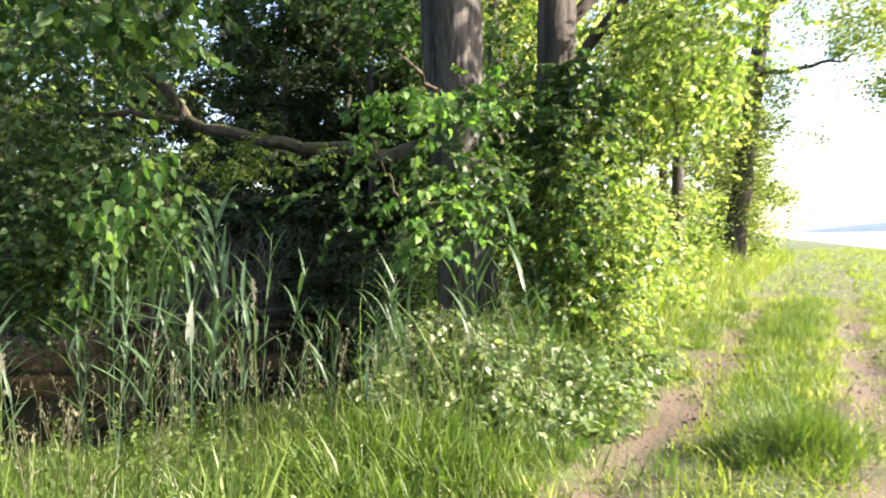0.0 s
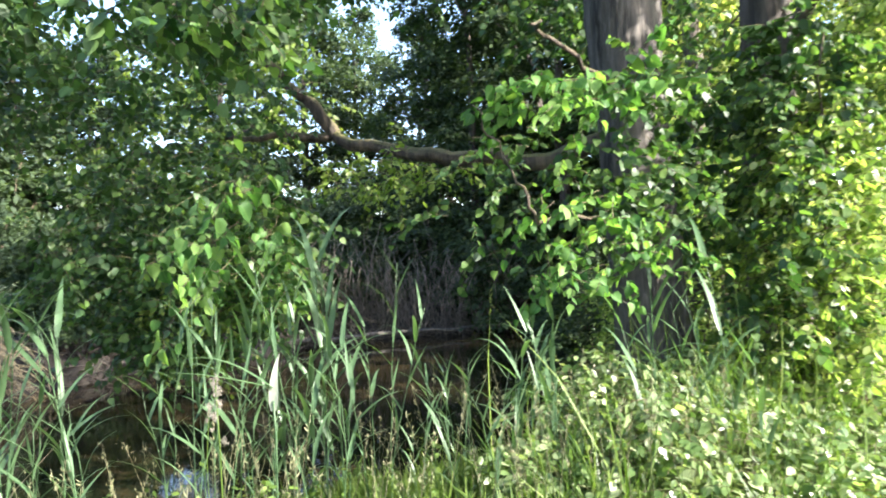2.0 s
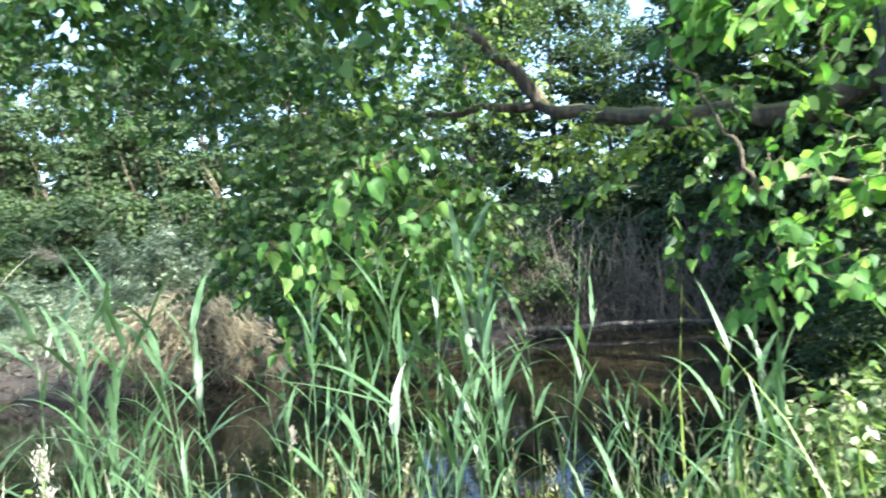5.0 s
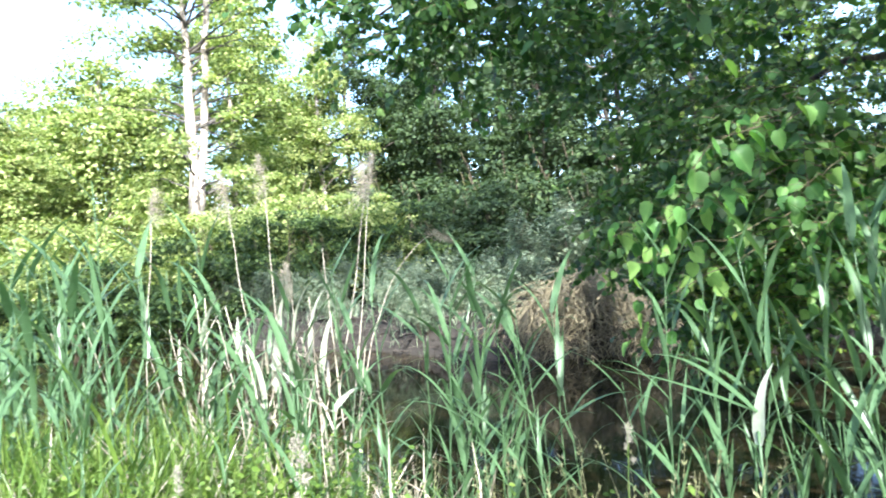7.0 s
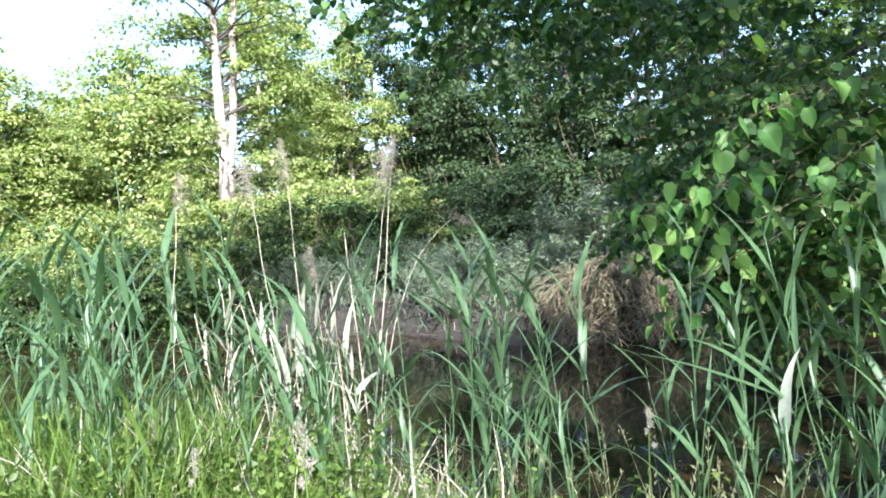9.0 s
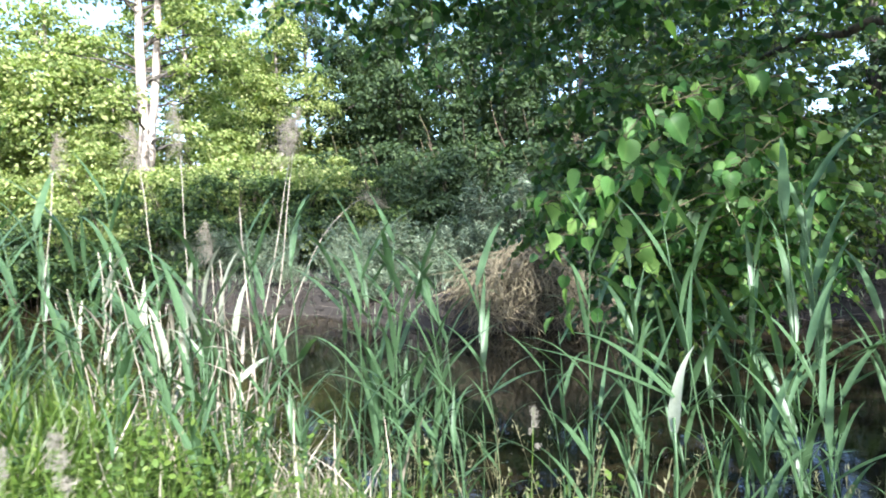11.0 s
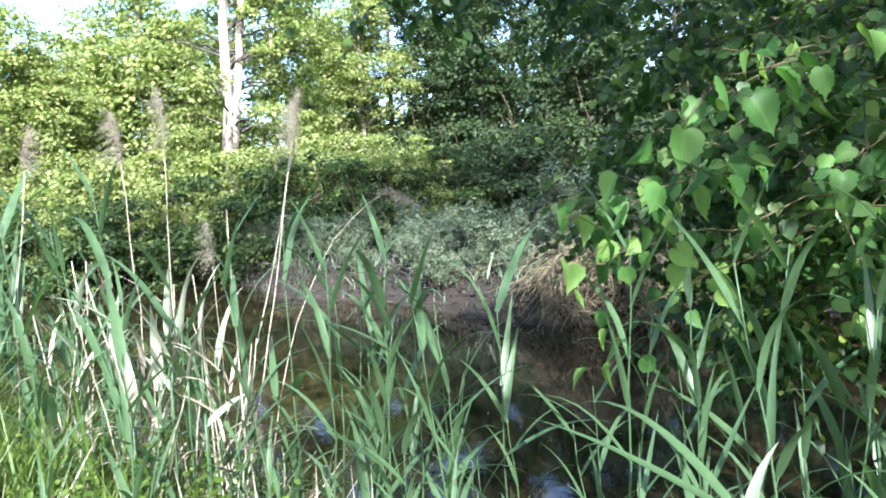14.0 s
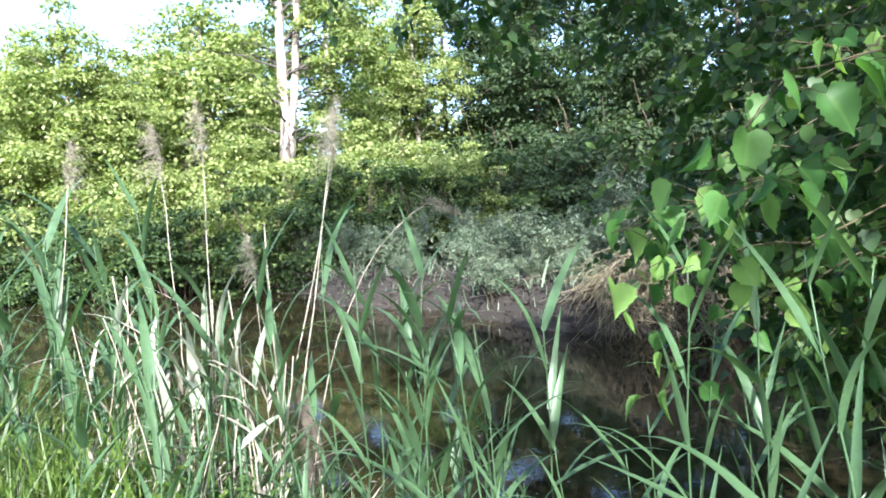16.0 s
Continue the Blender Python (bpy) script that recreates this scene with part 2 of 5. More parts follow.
    def mesh(self, name, mat, smooth=True):
        v = np.concatenate(self.v)
        q = np.concatenate(self.q) if self.q else np.zeros((0, 4), int)
        t = np.concatenate(self.t) if self.t else np.zeros((0, 3), int)
        me = bpy.data.meshes.new(name)
        me.vertices.add(len(v))
        me.vertices.foreach_set("co", v.astype(np.float32).ravel())
        me.loops.add(q.size + t.size)
        me.loops.foreach_set("vertex_index", np.concatenate([q.ravel(), t.ravel()]).astype(np.int32))
        me.polygons.add(len(q) + len(t))
        starts = np.concatenate([np.arange(len(q)) * 4, q.size + np.arange(len(t)) * 3]).astype(np.int32)
        me.polygons.foreach_set("loop_start", starts)
        me.polygons.foreach_set("use_smooth", np.full(len(starts), smooth))
        me.update(calc_edges=True)
        me.materials.append(mat)
        return me


def part(name, geo, mat, parent=None, label="", smooth=True, kind=""):
    ob = new(name, geo.mesh(name, mat, smooth) if isinstance(geo, Geo) else geo)
    ob.parent = parent
    return tagged(ob, label, kind=kind)


def thing(name, label, category, group="", at=(0, 0, 0), kind=""):
    ob = new(name)
    ob.location = at
    return tagged(ob, label, category, group, kind)


def leaf_template(half, fold=0.05, droop=0.12):
    """A leaf with a midrib and a rounded, pointed outline; half: its outline as (along, across)."""
    k = len(half)
    mid = [(0, 0, 0)] + [(u, 0, -droop * u * u - 0.0) for u, _ in half[1:]] + [(1, 0, -droop)]
    v = mid + [(u, w, fold * (w / 0.4) - droop * max(u, 0) ** 2) for u, w in half] + [(u, -w, fold * (w / 0.4) - droop * max(u, 0) ** 2) for u, w in half]
    L, R = k + 1, k + 1 + k
    q, t = [], []
    for i in range(k - 1):
        q += [(i, i + 1, L + i + 1, L + i), (i + 1, i, R + i, R + i + 1)]
    t += [(k - 1, k, L + k - 1), (k, k - 1, R + k - 1)]
    return np.array(v, float), np.array(q, int), np.array(t, int)


HEART = leaf_template([(-0.08, 0.20), (0.12, 0.42), (0.42, 0.43), (0.74, 0.24)])


def ragged(seed, fold, droop):
    """A large lime leaf with a toothed, slightly uneven outline and a curl."""
    r = random.Random(seed)
    half = [(-0.09, 0.14), (0.0, 0.33), (0.10, 0.38), (0.16, 0.45), (0.24, 0.42), (0.31, 0.46), (0.39, 0.41), (0.46, 0.42), (0.54, 0.34), (0.61, 0.34), (0.69, 0.23), (0.76, 0.21), (0.84, 0.10), (0.91, 0.05)]
    v, q, t = leaf_template([(u + r.uniform(-0.012, 0.012), w * r.uniform(0.92, 1.06)) for u, w in half], fold, droop)
    v[:, 2] += 0.05 * np.sin(5 * v[:, 0] + seed) * np.abs(v[:, 1]) / 0.4 + 0.06 * v[:, 1] * math.sin(seed * 2.3)
    return v, q, t


RAGGED = [ragged(1, 0.16, 0.30), ragged(2, 0.22, 0.12), ragged(3, -0.10, 0.42), ragged(4, 0.28, 0.35)]
OVAL = leaf_template([(0.12, 0.18), (0.45, 0.30), (0.78, 0.17)], 0.04, 0.10)
RHOMB = (np.array([(0, 0, 0), (0.45, 0.34, 0.06), (1, 0, -0.12), (0.45, -0.34, 0.06)], float), np.zeros((0, 4), int), np.array([(0, 1, 2), (0, 2, 3)]))
LANCE = (np.array([(0, 0, 0), (0.4, 0.13, 0.03), (1, 0, -0.1), (0.4, -0.13, 0.03)], float), np.zeros((0, 4), int), np.array([(0, 1, 2), (0, 2, 3)]))


def unit(v):
    return v / (np.linalg.norm(v, axis=-1, keepdims=True) + 1e-9)


def blob(geo, template, centres, radii, per, size, droop=0.35, flat=0.6):
    """Loose clumps of leaves about the centres."""
    c = np.repeat(np.asarray(centres, float), per, axis=0)
    n = len(c)
    r = np.broadcast_to(np.asarray(radii, float), (len(centres), 3)) if np.ndim(radii) else np.full((len(centres), 3), float(radii))
    pos = c + rng.normal(size=(n, 3)) * np.repeat(r, per, axis=0) * 0.55
    ax = rng.normal(size=(n, 3))
    ax[:, 2] = ax[:, 2] * 0.5 - droop
    nm = rng.normal(size=(n, 3)) * flat + (0, 0, 1)
    geo.place(template, pos, ax, nm, size * rng.uniform(0.6, 1.25, n))


def spray(leaves, twigs, template, p0, way, length, count, size, sag=0.35, thick=0.004):
    """A leafy shoot: a sagging twig with leaves in two ranks."""
    s = np.linspace(0, 1, 6)[:, None]
    way = way / np.linalg.norm(way)
    pts = p0 + way * s * length + np.array([0, 0, -1.0]) * sag * length * s**2 + rng.normal(size=(6, 3)) * 0.012 * length * s
    if twigs is not None:
        twigs.tube(pts, np.linspace(thick, thick * 0.4, 6), 3)
    u = np.linspace(0.12, 1.0, count)
    f = u * 5
    i = np.minimum(f.astype(int), 4)
    pos = pts[i] + (pts[i + 1] - pts[i]) * (f - i)[:, None]
    d = unit(pts[i + 1] - pts[i])
    side = unit(np.cross(d, (0, 0, 1.0)) + 1e-6) * np.where(np.arange(count) % 2, 1, -1)[:, None]
    ax = side * 0.8 + d * 0.55 + rng.normal(size=(count, 3)) * 0.35 + np.array([0, 0, -0.6])
    nm = np.array([0, 0, 1.0]) + rng.normal(size=(count, 3)) * 0.6 + side * 0.15
    sz = size * rng.uniform(0.6, 1.2, count) * (1 - 0.25 * (u - 0.5))
    kinds = template if isinstance(template, list) else [template]
    for k, shape in enumerate(kinds):
        pick = np.arange(count) % len(kinds) == k
        leaves.place(shape, pos[pick], ax[pick], nm[pick], sz[pick])


def curve(a, b, bend, n=8, wander=0.0):
    """Points from a to b, bowed by the vector bend in the middle."""
    s = np.linspace(0, 1, n)[:, None]
    p = np.asarray(a, float) * (1 - s) + np.asarray(b, float) * s + np.asarray(bend, float) * 4 * s * (1 - s)
    w = rng.normal(size=(n, 3)) * wander
    w[0] = w[-1] = 0
    return p + w


# ---- the ground, the pond and the river ----
SHORE_Y = np.array([-30, -26, -12, -3, 0, 2, 3.2, 5, 6.5, 8, 12, 16, 18.5])
SHORE_NEAR = np.array([-14, -11, -9.5, -8.0, -6.4, -5.4, -4.8, -4.1, -3.2, -2.9, -3.6, -5.5, -8.0])
SHORE_FAR = np.array([-13, -34, -33, -22, -16.8, -15.6, -13.9, -12.3, -12.1, -12.0, -10.9, -9.2, -7.9])
WATER_Z = -0.45


def ease(x):
    x = np.clip(x, 0, 1)
    return x * x * (3 - 2 * x)


def near_shore(y):
    return np.interp(y, SHORE_Y, SHORE_NEAR)


def far_shore(y):
    return np.interp(y, SHORE_Y, SHORE_FAR)


def left_rut(y):
    return 0.46 + 0.262 * (y - 5.985)


def ground_z(x, y):
    x, y = np.asarray(x, float), np.asarray(y, float)
    dn = x - near_shore(y) + 0.18 * np.sin(2.1 * y + 0.7 * np.sin(5.0 * y))
    df = far_shore(y) - x + 0.25 * np.sin(1.7 * y)
    inside = np.minimum(-dn, -df)
    z = np.where(dn >= 0, WATER_Z + 0.45 * ease(dn / 1.5), np.where(df >= 0, WATER_Z + 0.55 * ease(df / 1.0) + 0.02 * np.clip(df, 0, 40), WATER_Z - 0.6 * ease(inside / 1.2)))
    river = x - (9 + 0.16 * y)
    z = np.where(x > 0, z - 1.5 * ease(river / 5.0), z)
    for off in (0.0, 1.45):
        d = np.abs(x - left_rut(y) - off)
        z = z - np.where((y > -20) & (y < 90), 0.05 * np.exp(-(d / 0.22) ** 2), 0)
    z = z + 0.5 * np.exp(-((x - left_rut(y) + 1.35) / 0.6) ** 2) * ease((y - 8.3) / 3.0) * (1 - ease((y - 28) / 10.0))
    z = z + np.where(dn > 0.3, 0.03 * np.sin(1.3 * x + 2.2 * y) * np.sin(2.7 * x - 0.9 * y) + 0.015 * np.sin(6 * x + 3 * y) * np.sin(5 * y - 4 * x), 0)
    return z


def stretch_axis(fine_lo, fine_hi, step, mid_lo, mid_hi, mid_step, far):
    a = np.arange(fine_lo, fine_hi, step)
    b = np.arange(mid_lo, fine_lo, mid_step)
    c = np.arange(fine_hi, mid_hi, mid_step)
    g = np.geomspace(1, far, 14)
    return np.unique(np.concatenate([mid_lo - g, b, a, c, mid_hi + g]).round(3))


gx = stretch_axis(-6, 5, 0.11, -40, 24, 0.6, 3000)
gy = stretch_axis(-1, 16, 0.13, -32, 70, 0.7, 3000)
GX, GY = np.meshgrid(gx, gy)
GZ = ground_z(GX, GY)
geo = Geo()
nx, ny = len(gx), len(gy)
ii = (np.arange(ny - 1)[:, None] * nx + np.arange(nx - 1)[None, :]).ravel()
geo.add(np.stack([GX, GY, GZ], -1).reshape(-1, 3), np.stack([ii, ii + 1, ii + nx + 1, ii + nx], -1))
ground = tagged(new("ground", geo.mesh("ground", EARTH)), "grassy earth bank with a worn two-rut track", "ground", kind="structure")
wob = 0.09 * np.sin(3.1 * GY) + 0.07 * np.sin(7.3 * GY + GX) + 0.05 * np.sin(17 * GY + 9 * GX)
bare = np.zeros_like(GX)
for off, wide, amount in ((0.0, 0.30, 1.0), (1.45, 0.30, 1.0)):
    d = np.abs(GX - left_rut(GY) - off + wob)
    bare = np.maximum(bare, amount * (1 - 0.7 * ease((GY - 12.5) / 6.0)) * ease(1.35 - d / wide) * np.clip(0.95 + 0.55 * np.sin(1.9 * GY + 3 * off) * np.sin(0.7 * GY + 1.0) + 0.40 * np.sin(11 * GX + 5 * GY) * np.sin(9 * GY - 4 * GX) + 0.3 * np.sin(23 * GX - 7 * GY) * np.sin(19 * GY), 0, 1))
mud = np.where(GX < -8, 1.0 * ease((0.75 - GZ) / 0.5), ease((-0.12 - GZ) / 0.2) * (GX < 4))
for key, val in (("bare", bare), ("mud", mud)):
    at = ground.data.attributes.new(key, 'FLOAT', 'POINT')
    at.data.foreach_set("value", val.astype(np.float32).ravel())


def sheet(name, x0, x1, y0, y1, z, mat, label, n=24):
    g = Geo()
    xs, ys = np.linspace(x0, x1, n), np.linspace(y0, y1, n)
    X, Y = np.meshgrid(xs, ys)
    k = (np.arange(n - 1)[:, None] * n + np.arange(n - 1)[None, :]).ravel()
    g.add(np.stack([X, Y, np.full_like(X, z)], -1).reshape(-1, 3), np.stack([k, k + 1, k + n + 1, k + n], -1))
    return tagged(new(name, g.mesh(name, mat)), label, "water", kind="structure")


sheet("pond_water", -37, -2.2, -29, 18.4, WATER_Z, POND, "still brown pond water with dark reflections")
sheet("river_water", 6, 1500, -600, 1600, -0.75, RIVER, "wide pale river in glaring light")

# far shore of the river
ang = np.linspace(radians(-70), radians(70), 90)
geo = Geo()
hill = 9 + 5 * np.sin(ang * 9) + 3 * np.sin(ang * 23 + 1)
top = np.stack([300 + 900 * np.sin(ang), 1100 * np.cos(ang) + 60, hill], -1)
low = top * (1, 1, 0) + (0, 0, -3)
back = top + (60, 60, 0)
k = np.arange(89)
geo.add(np.concatenate([low, top, back]), np.concatenate([np.stack([k, k + 1, k + 91, k + 90], -1), np.stack([k + 90, k + 91, k + 181, k + 180], -1)]))
# distance haze is put into the hills' pale base colour
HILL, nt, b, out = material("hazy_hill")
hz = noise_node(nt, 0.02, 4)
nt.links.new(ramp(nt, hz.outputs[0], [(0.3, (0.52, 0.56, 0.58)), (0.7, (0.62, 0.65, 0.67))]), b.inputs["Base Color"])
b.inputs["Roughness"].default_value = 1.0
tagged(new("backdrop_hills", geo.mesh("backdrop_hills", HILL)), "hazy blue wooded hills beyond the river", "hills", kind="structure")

# ---- the big lime tree over the water ----
lime = thing("lime_tree", "big lime tree with furrowed grey trunk and branches over the pond", "tree", at=(-1.55, 7.35, -0.2))
LIME_AT = np.array([-1.55, 7.35, -0.2])


def local(g, origin):
    """Moves what g has gathered so that origin becomes its zero."""
    g.v = [v - np.asarray(origin, float) for v in g.v]
    return g


g = Geo()
trunk_pts = curve((-1.50, 7.35, -0.35), (-2.1, 7.3, 12.4), (0.0, 0, 0), 120, 0.004)
trunk_r = np.interp(np.linspace(-0.35, 12.4, 120), [-0.35, 0.2, 1.2, 2.6, 3.4, 12.4], [0.46, 0.34, 0.28, 0.29, 0.32, 0.12])
g.ridged(trunk_pts, trunk_r, 96, 0.055, 34)
part("trunk", local(g, LIME_AT), BARK, lime)

BOUGHS = [  # start, end, bow, radius at start and end
    ((-1.70, 7.3, 2.42), (-4.95, 7.42, 2.86), (0.1, -0.1, -0.25), 0.080, 0.062),
    ((-4.95, 7.42, 2.86), (-5.95, 6.75, 4.05), (0.05, 0.05, 0.08), 0.075, 0.03),
    ((-4.90, 7.42, 2.86), (-7.6, 6.7, 2.85), (0.0, -0.1, 0.06), 0.05, 0.014),
    ((-5.95, 6.75, 4.05), (-8.0, 5.6, 4.7), (0.0, -0.2, 0.3), 0.03, 0.01),
    ((-1.75, 7.3, 4.2), (-4.8, 4.6, 3.95), (0.0, -0.3, 0.35), 0.09, 0.03),
    ((-4.8, 4.6, 3.9), (-6.8, 2.7, 3.6), (0.0, 0.0, 0.2), 0.03, 0.01),
    ((-1.75, 7.25, 4.6), (-2.9, 3.9, 3.6), (-0.3, 0.0, 0.35), 0.06, 0.02),
    ((-1.75, 7.3, 4.6), (-6.4, 8.6, 5.4), (0.0, 0.2, 0.4), 0.10, 0.02),
    ((-1.8, 7.3, 5.0), (0.8, 5.6, 6.2), (0.0, 0.0, 0.4), 0.09, 0.02),
    # next two limbs are unseen, added to reach shading clumps
    ((0.8, 5.6, 6.2), (2.6, 3.0, 4.7), (0.0, 0.0, 0.3), 0.03, 0.01),
    ((-2.0, 7.3, 8.8), (-2.0, 1.2, 12.8), (0.0, 0.0, 0.6), 0.12, 0.03),
    ((-1.6, 7.2, 2.6), (-1.5, 4.9, 2.75), (-0.2, 0.0, 0.25), 0.024, 0.008),
    ((-1.5, 7.1, 1.5), (-1.58, 5.04, 1.66), (0.0, 0.0, 0.12), 0.013, 0.010),
    ((-1.58, 5.04, 1.66), (-1.86, 4.85, 2.35), (0.02, 0.0, 0.0), 0.009, 0.005),
]
for a, b, bow, r0, r1 in BOUGHS:
    g = Geo()
    n = 14
    line = curve(a, b, bow, n, 0.012 + 0.18 * r0)
    if r0 > 0.05:
        u = np.linspace(0, n - 1, 70)
        line = np.stack([np.interp(u, np.arange(n), line[:, k]) for k in range(3)], -1)
        g.ridged(line, np.linspace(r0, r1, 70), 30, 0.10, 9)
    else:
        g.tube(line, np.linspace(r0, r1, n), 10, 0.09)
    part("limb", local(g, LIME_AT), LIMB_BARK, lime, "brown mossy limb")


def crown_sprays(leaves, twigs, template, centre, radii, sprays, length, count, size, sag=0.35, out=None, clear=False):
    """Shoots within an ellipsoid, pointing outwards and drooping."""
    p = unit(rng.normal(size=(sprays, 3))) * rng.uniform(0.15, 1.0, (sprays, 1)) ** 0.5 * radii + centre
    for q in p:
        if clear and q[0] + q[1] > 1.75 and q[1] > 4.3 and q[2] < 3.5:      # curtain edge cut to fit the camera's view under the long limb
            continue
        if clear:
            dx, dy = q[0] + 0.05, q[1] - 1.7
            far, way = math.hypot(dx, dy), math.degrees(math.atan2(dy, dx))
            if 123 < way < 139 and 0.16 < (q[2] - 1.5) / far < 0.36 and rng.uniform() < 0.65:      # thinned along the camera's line of sight so the forked limb shows
                continue
        w = rng.normal(size=3) * (1, 1, 0.35) + (0 if out is None else np.asarray(out))
        spray(leaves, twigs, template, q, w, length * rng.uniform(0.6, 1.3), count, size, sag)


leaves, twigs = Geo(), Geo()
C = crown_sprays
C(leaves, twigs, HEART, (-4.7, 5.1, 1.75), (1.5, 1.0, 0.80), 520, 0.42, 12, 0.066, clear=True)   # hanging curtain
C(leaves, twigs, HEART, (-4.75, 5.0, 1.02), (0.9, 0.5, 0.36), 120, 0.36, 11, 0.066)
C(leaves, twigs, HEART, (-5.2, 4.8, 3.35), (2.6, 2.4, 0.75), 540, 0.5, 13, 0.072, clear=True)     # roof of leaves
C(leaves, twigs, HEART, (-6.3, 6.3, 1.35), (1.0, 0.9, 0.7), 170, 0.4, 12, 0.066)
C(leaves, twigs, HEART, (-5.6, 3.4, 3.8), (1.7, 1.3, 0.55), 230, 0.5, 13, 0.074, clear=True)
C(leaves, twigs, HEART, (-3.1, 3.9, 2.95), (0.6, 0.6, 0.32), 40, 0.42, 11, 0.085)
C(leaves, twigs, HEART, (-1.95, 5.75, 1.90), (0.65, 0.70, 0.60), 40, 0.42, 12, 0.068)                 # shoots before the trunk
C(leaves, twigs, HEART, (-3.1, 6.0, 4.1), (1.3, 1.1, 0.4), 120, 0.5, 13, 0.078, clear=True)
C(leaves, twigs, HEART, (-1.25, 5.9, 2.62), (0.5, 0.3, 0.2), 18, 0.34, 10, 0.072)
part("hanging_foliage", local(leaves, LIME_AT), LIME, lime, "broad heart-shaped green leaves", kind="stuff")
part("twig_spray", local(twigs, LIME_AT), LIMB_BARK, lime, kind="stuff")
leaves, twigs = Geo(), Geo()
C(leaves, twigs, OVAL, (-3.55, 6.6, 2.22), (0.8, 0.45, 0.24), 36, 0.38, 9, 0.072)
C(leaves, twigs, OVAL, (-5.7, 6.8, 1.65), (0.55, 0.55, 0.80), 190, 0.35, 11, 0.070, 0.6)    # sunlit hanging twig
# light leaves added as sun flecks within the curtain
C(leaves, twigs, OVAL, (-4.5, 5.0, 1.15), (0.6, 0.4, 0.45), 70, 0.32, 11, 0.058)
C(leaves, twigs, OVAL, (-5.2, 8.6, 2.55), (1.0, 0.9, 0.35), 60, 0.4, 10, 0.08)
C(leaves, twigs, OVAL, (-6.6, 6.4, 2.6), (1.1, 1.0, 0.6), 100, 0.45, 11, 0.08)
C(leaves, twigs, OVAL, (-6.8, 7.4, 3.6), (1.8, 1.4, 0.8), 160, 0.5, 11, 0.085)
part("small_lit_foliage", local(leaves, LIME_AT), LIME_SMALL_LIT, lime, "small leaves with sunlight put into their light green", kind="stuff")
part("twig_spray", local(twigs, LIME_AT), LIMB_BARK, lime, kind="stuff")
leaves, twigs = Geo(), Geo()
C(leaves, twigs, HEART, (-2.7, 8.6, 4.2), (0.8, 0.7, 0.7), 110, 0.42, 11, 0.085)
C(leaves, twigs, HEART, (-1.5, 6.75, 1.95), (0.45, 0.3, 0.28), 34, 0.32, 10, 0.070)
C(leaves, twigs, HEART, (-1.22, 6.3, 1.9), (0.5, 0.3, 0.38), 46, 0.34, 10, 0.070)
C(leaves, twigs, HEART, (-1.28, 6.5, 2.55), (0.38, 0.25, 0.32), 34, 0.32, 10, 0.070)
C(leaves, twigs, HEART, (-0.55, 7.0, 1.4), (0.45, 0.5, 1.05), 130, 0.36, 11, 0.075)
C(leaves, twigs, HEART, (-1.0, 8.2, 2.2), (0.6, 0.5, 1.0), 120, 0.38, 11, 0.085)
C(leaves, twigs, HEART, (-0.45, 7.5, 2.7), (0.5, 0.4, 0.6), 120, 0.36, 11, 0.082)
part("shoot_foliage", local(leaves, LIME_AT), LIME, lime, "leafy shoots round the trunk", kind="stuff")
part("twig_spray", local(twigs, LIME_AT), LIMB_BARK, lime, kind="stuff")
leaves, twigs = Geo(), Geo()
C(leaves, twigs, RAGGED, (-1.15, 5.7, 1.45), (0.35, 0.35, 0.25), 12, 0.34, 9, 0.068)
C(leaves, twigs, RAGGED, (-1.45, 4.95, 2.36), (0.50, 0.25, 0.14), 27, 0.36, 8, 0.080, 0.25)
C(leaves, twigs, RAGGED, (-1.38, 4.98, 1.55), (0.34, 0.28, 0.36), 24, 0.34, 8, 0.066)


def with_rib(mesh):
    """Marks the pale midrib of each leaf."""
    at = mesh.attributes.new("rib", 'FLOAT', 'POINT')
    at.data.foreach_set("value", (np.arange(len(mesh.vertices)) % len(RAGGED[0][0]) < 15).astype(np.float32))
    return mesh


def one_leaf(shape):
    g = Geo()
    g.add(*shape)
    return with_rib(g.mesh("leaf", LIME_LIT))


BIG_LEAVES = [one_leaf(shape) for shape in RAGGED]


def hanging_shoot(pts, count, size):
    """A thin twig through the points with single large leaves drooping on stalks."""
    pts = np.asarray(pts, float)
    u = np.linspace(0, len(pts) - 1, 14)
    line = np.stack([np.interp(u, np.arange(len(pts)), pts[:, k]) for k in range(3)], -1) + rng.normal(size=(14, 3)) * 0.008
    twigs.tube(line, np.linspace(0.004, 0.0015, 14), 5)
    for k in range(count):
        f = rng.uniform(0.25, 1.0) if k else 1.0
        i = min(12, int(f * 13))
        p = line[i] + (line[i + 1] - line[i]) * (f * 13 - i)
        out_way = rng.normal(size=3) * (0.6, 1.0, 0.45) + (0.25, 0, 0.0)
        q = p + unit(out_way) * rng.uniform(0.03, 0.12)
        twigs.tube(curve(p, q, (0, 0, 0.01), 4), 0.0012, 3)
        ax = out_way * 0.45 + (0.05, 0, -0.9)
        nm = np.array([rng.normal() * 0.8 + 0.35, rng.normal() * 0.9, 0.75])
        along = unit(np.asarray(ax, float))
        across = unit(np.cross(nm, along))
        m = Matrix(np.stack([along, across, np.cross(along, across)], -1).tolist()).to_4x4() @ Matrix.Diagonal((*[size * rng.uniform(0.55, 1.2)] * 3, 1))
        m.translation = Vector(q - LIME_AT)
        ob = new("leaf", BIG_LEAVES[int(rng.integers(4))])
        ob.parent = lime
        ob.matrix_basis = m


